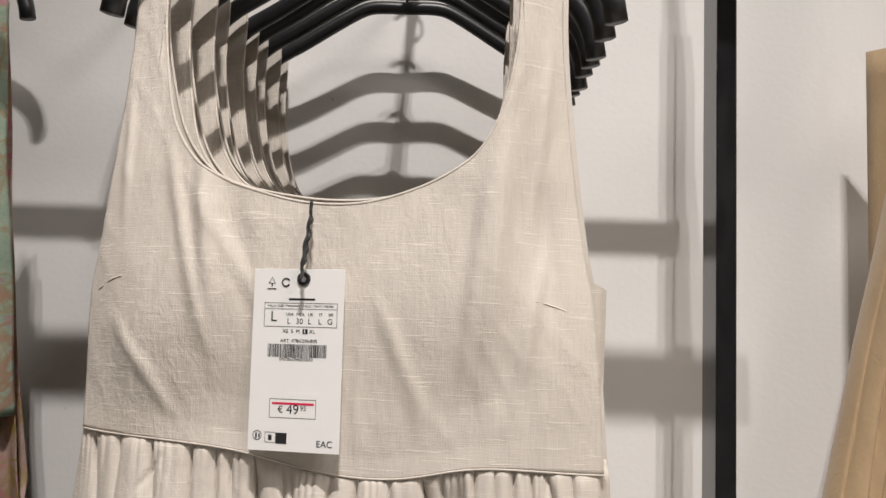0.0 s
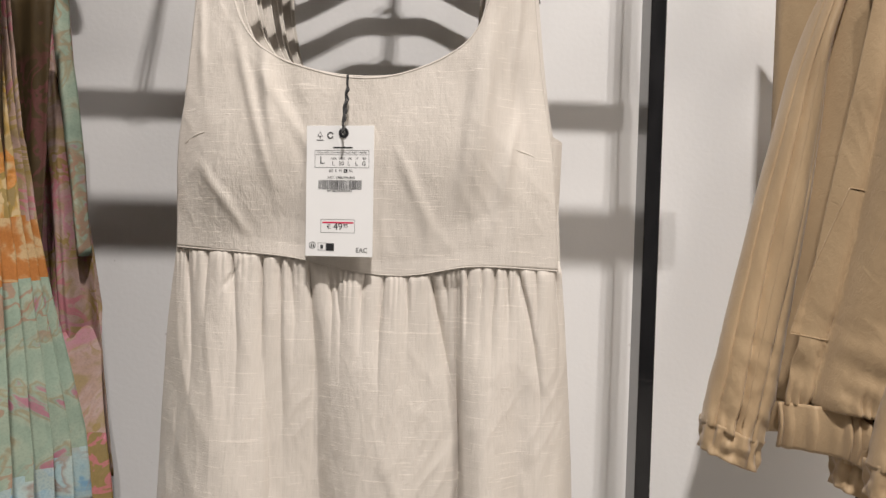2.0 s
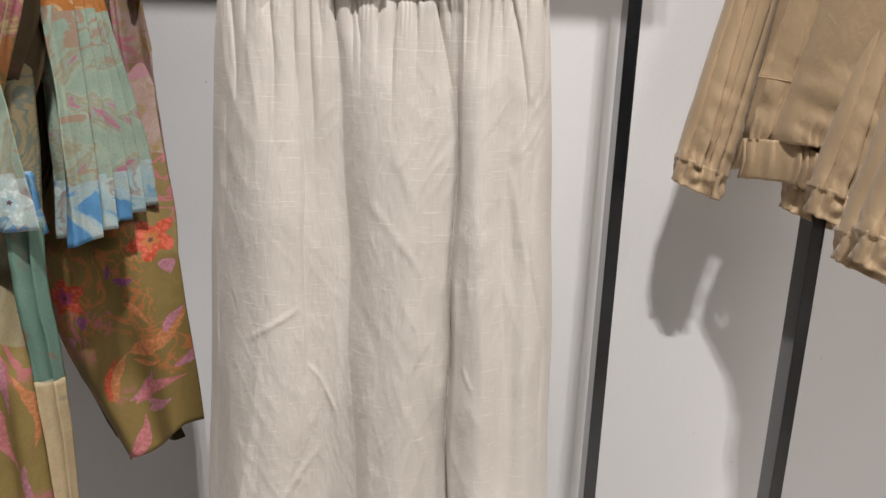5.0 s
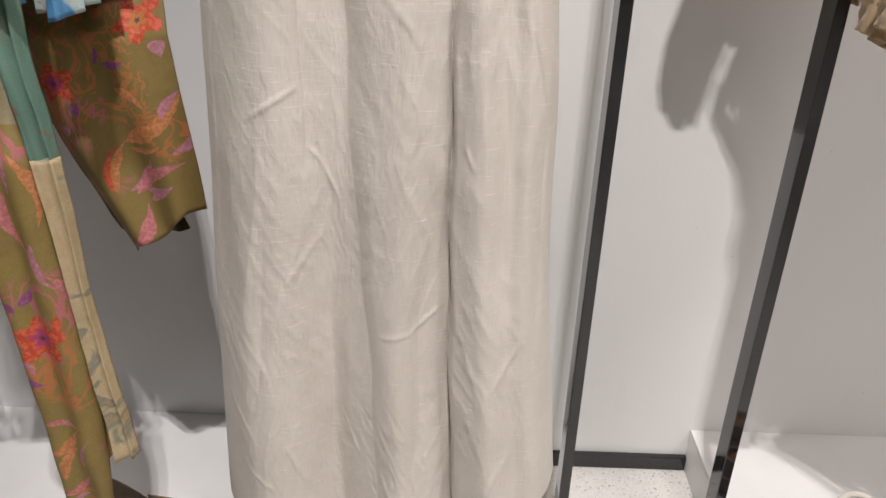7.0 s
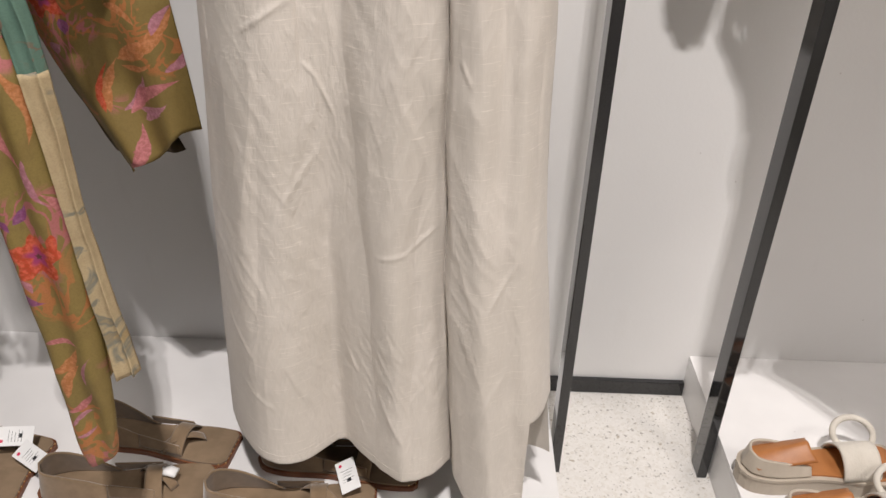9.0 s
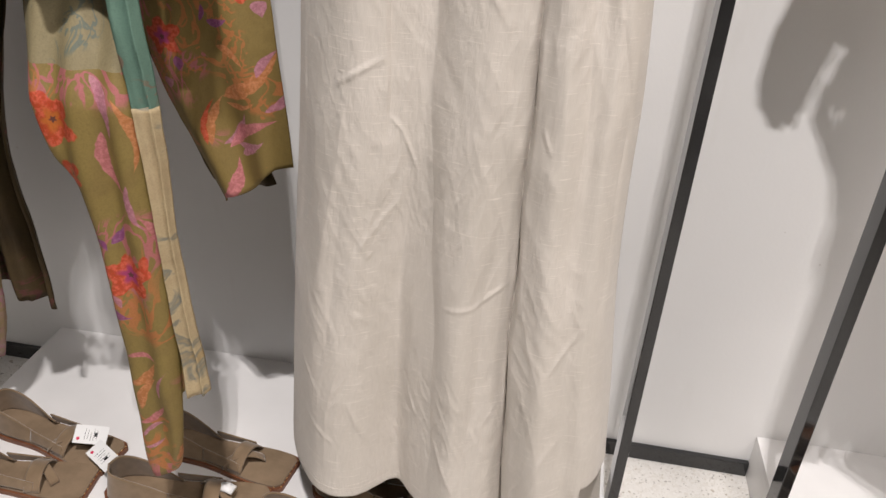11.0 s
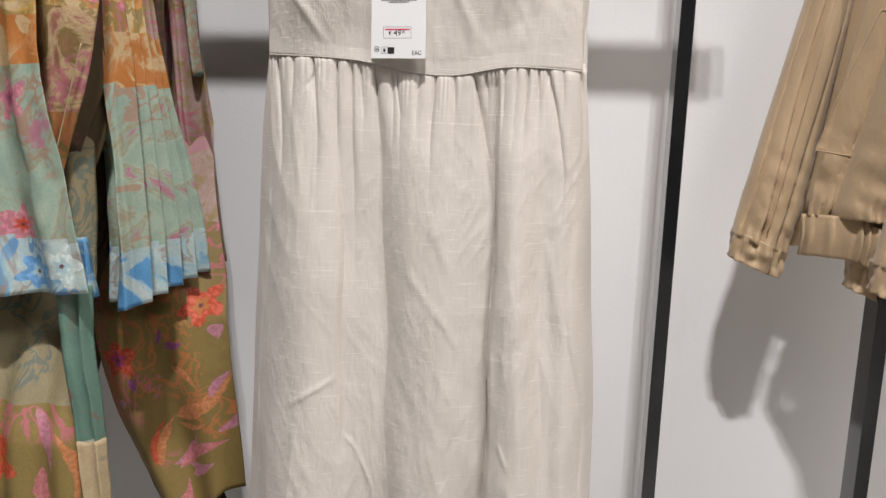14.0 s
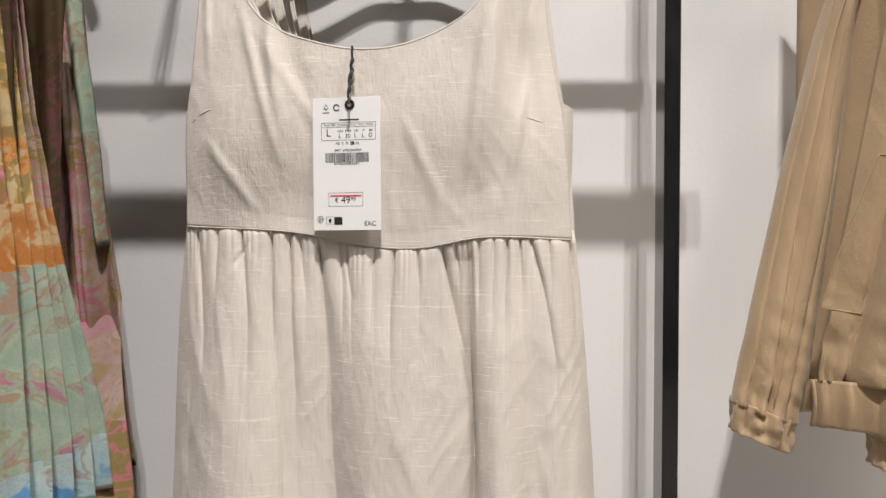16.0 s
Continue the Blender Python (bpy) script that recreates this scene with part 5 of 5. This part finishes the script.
def sandal(label, mirrored=False):
    sd = thing("sandal", label, "sandal", group="suede sandals")
    L, m = 0.262, -1 if mirrored else 1
    part("outsole", prism(outline(L, 0.0035), 0.0003, 0.009), SOLE, sd, "red-brown stitched leather sole")
    part("footbed", prism(outline(L, 0.0), 0.0092, 0.0125), SUEDE, sd)
    part("heel_block", prism([(x, y) for x, y in outline(L, 0.001, 0.0, 0.28)], 0.0004, 0.0088), SOLE, sd)
    cloth(part("heel_cup", grid("heel_cup", heel_cup(L, 0.0125, 0.040, 0.46), 48, 14, SUEDE), None, sd), 0.0026)
    cloth(part("cross_strap", grid("cross_strap", strap(0.044, 0.0345 * m, 0.050, -0.0345 * m, 0.0128, 0.026, 0.026), 24, 8, SUEDE), None, sd), 0.0026)
    for sy in (1, -1):
        cloth(part("side_strap", grid("side_strap", lambda u, v: (lerp(-0.020, 0.052, u), sy * (lerp(0.0285, 0.0345, u) - 0.006 * v), lerp(0.016 + 0.020 * v, 0.016 + 0.013 * v, u)), 18, 6, SUEDE), None, sd), 0.0024)
    cloth(part("toe_strap", grid("toe_strap", strap(0.020, 0.031 * m, 0.078, -0.012 * m, 0.0135, 0.020, 0.015), 24, 6, SUEDE), None, sd), 0.0022)
    stud = bmesh.new()
    bmesh.ops.create_icosphere(stud, subdivisions=1, radius=0.0014)
    sm = bpy.data.meshes.new("stud")
    stud.to_mesh(sm)
    stud.free()
    sm.materials.append(BRASS)
    for k in range(17):
        t = k / 16
        if t < 0.3:
            x, y = lerp(0.085, 0.128, t / 0.3), 0.0375
        elif t < 0.7:
            x, y = 0.1315, lerp(0.034, -0.034, (t - 0.3) / 0.4)
        else:
            x, y = lerp(0.128, 0.085, (t - 0.7) / 0.3), -0.0375
        ob = part("stud", sm, None, sd)
        ob.location = (x, y, 0.0098)
    return sd


TOP = 0.0958
LABEL = "taupe suede flat sandal with gilt studs on a white plinth"


def place(heel, toe, z=TOP):
    a = math.degrees(math.atan2(toe[1] - heel[1], toe[0] - heel[0]))
    return pose((heel[0] + toe[0]) / 2, (heel[1] + toe[1]) / 2, z, 0, 0, a)


right_sandal, left_sandal = sandal(LABEL), sandal(LABEL, True)
right_sandal.matrix_basis = place((-0.512, 0.580), (-0.262, 0.602))
left_sandal.matrix_basis = place((-0.492, 0.712), (-0.248, 0.678))
for ob, heel, toe in ((right_sandal, (-0.806, 0.560), (-0.556, 0.580)), (left_sandal, (-0.790, 0.690), (-0.556, 0.644)),
                      (right_sandal, (-0.255, 0.560), (0.005, 0.572)), (left_sandal, (-0.180, 0.668), (0.060, 0.650))):
    copy_thing(ob, place(heel, toe))


def shoe_card(at, turn, label):
    t = thing("price_tag", label, "price tag", at)
    t.rotation_euler = [radians(a) for a in turn]
    part("card", box((-0.028, -0.016, 0), (0.028, 0.016, 0.0006), 0.0002, 1), PAPER, t)
    part("red_dot", tube([(-0.020, -0.008, 0.0006), (-0.020, -0.008, 0.0009)], 0.0028, 16), RED, t)
    for i in range(5):
        part("printed_line", box((-0.010 + 0.005 * i, -0.010 + 0.001 * (i % 2), 0.0006), (-0.0095 + 0.005 * i, 0.010 - 0.002 * (i % 3), 0.0008)), INK, t)
    part("printed_block", box((0.006, -0.003, 0.0006), (0.011, 0.004, 0.00085)), INK, t)
    return t


shoe_card((-0.548, 0.622, TOP + 0.034), (24, 8, -28), "white card price tag with a red dot on a suede sandal")
shoe_card((-0.585, 0.652, TOP + 0.046), (34, 4, 10), "small white paper label tucked in a suede sandal")
shoe_card((-0.038, 0.605, TOP + 0.036), (22, 10, -70), "white card price tag with a red dot on a suede sandal")
wrap = thing("paper_wrap", "white tissue wrapped round a sandal strap", "paper")
part("roll", tube([(-0.330, 0.602, TOP + 0.034), (-0.318, 0.600, TOP + 0.037), (-0.306, 0.598, TOP + 0.034)], [0.009, 0.010, 0.009], 14, True, 0.6), PAPER, wrap, smooth=True)


def canvas_shoe(label):
    sd = thing("canvas_shoe", label, "shoe", group="canvas shoes")
    L = 0.255
    part("sole", prism(outline(L, 0.004), 0.0003, 0.028), CANVAS, sd, "thick oat woven sole")
    part("sole_welt", prism(outline(L, 0.0055), 0.0285, 0.034), CANVAS, sd)
    part("footbed", prism(outline(L, -0.002), 0.0342, 0.037), COGNAC, sd, "cognac leather insole")
    cloth(part("heel_cup", grid("shoe_heel", heel_cup(L, 0.036, 0.018, 0.40), 48, 12, CANVAS), None, sd), 0.004)
    cloth(part("heel_lining", grid("shoe_lining", lambda u, v: (lerp(-0.112, -0.020, u) - 0.01 * math.sin(v * 3.1), lerp(-0.026, 0.026, v), 0.046 + 0.030 * u * (1 - 0.4 * abs(2 * v - 1)) + 0.006 * math.sin(v * 3.1)), 20, 14, COGNAC), None, sd), 0.003)
    cloth(part("toe_strap", grid("shoe_strap", strap(0.055, -0.038, 0.050, 0.038, 0.034, 0.036, 0.062), 24, 10, CROCHET), None, sd), 0.004)
    loop = [(0.066 + 0.034 * math.cos(a), 0.040 + 0.022 * math.sin(a), 0.062 + 0.016 * math.sin(a)) for a in [2 * math.pi * i / 28 for i in range(29)]]
    part("ankle_loop", tube(loop, 0.0055, 8, False, 0.8), CROCHET, sd, smooth=True)
    return sd


shoe = canvas_shoe("oat canvas espadrille with cognac leather lining on a white plinth")
shoe.matrix_basis = place((0.598, 0.664), (0.850, 0.676), 0.0958)
copy_thing(shoe, place((0.625, 0.560), (0.880, 0.572), 0.0958))
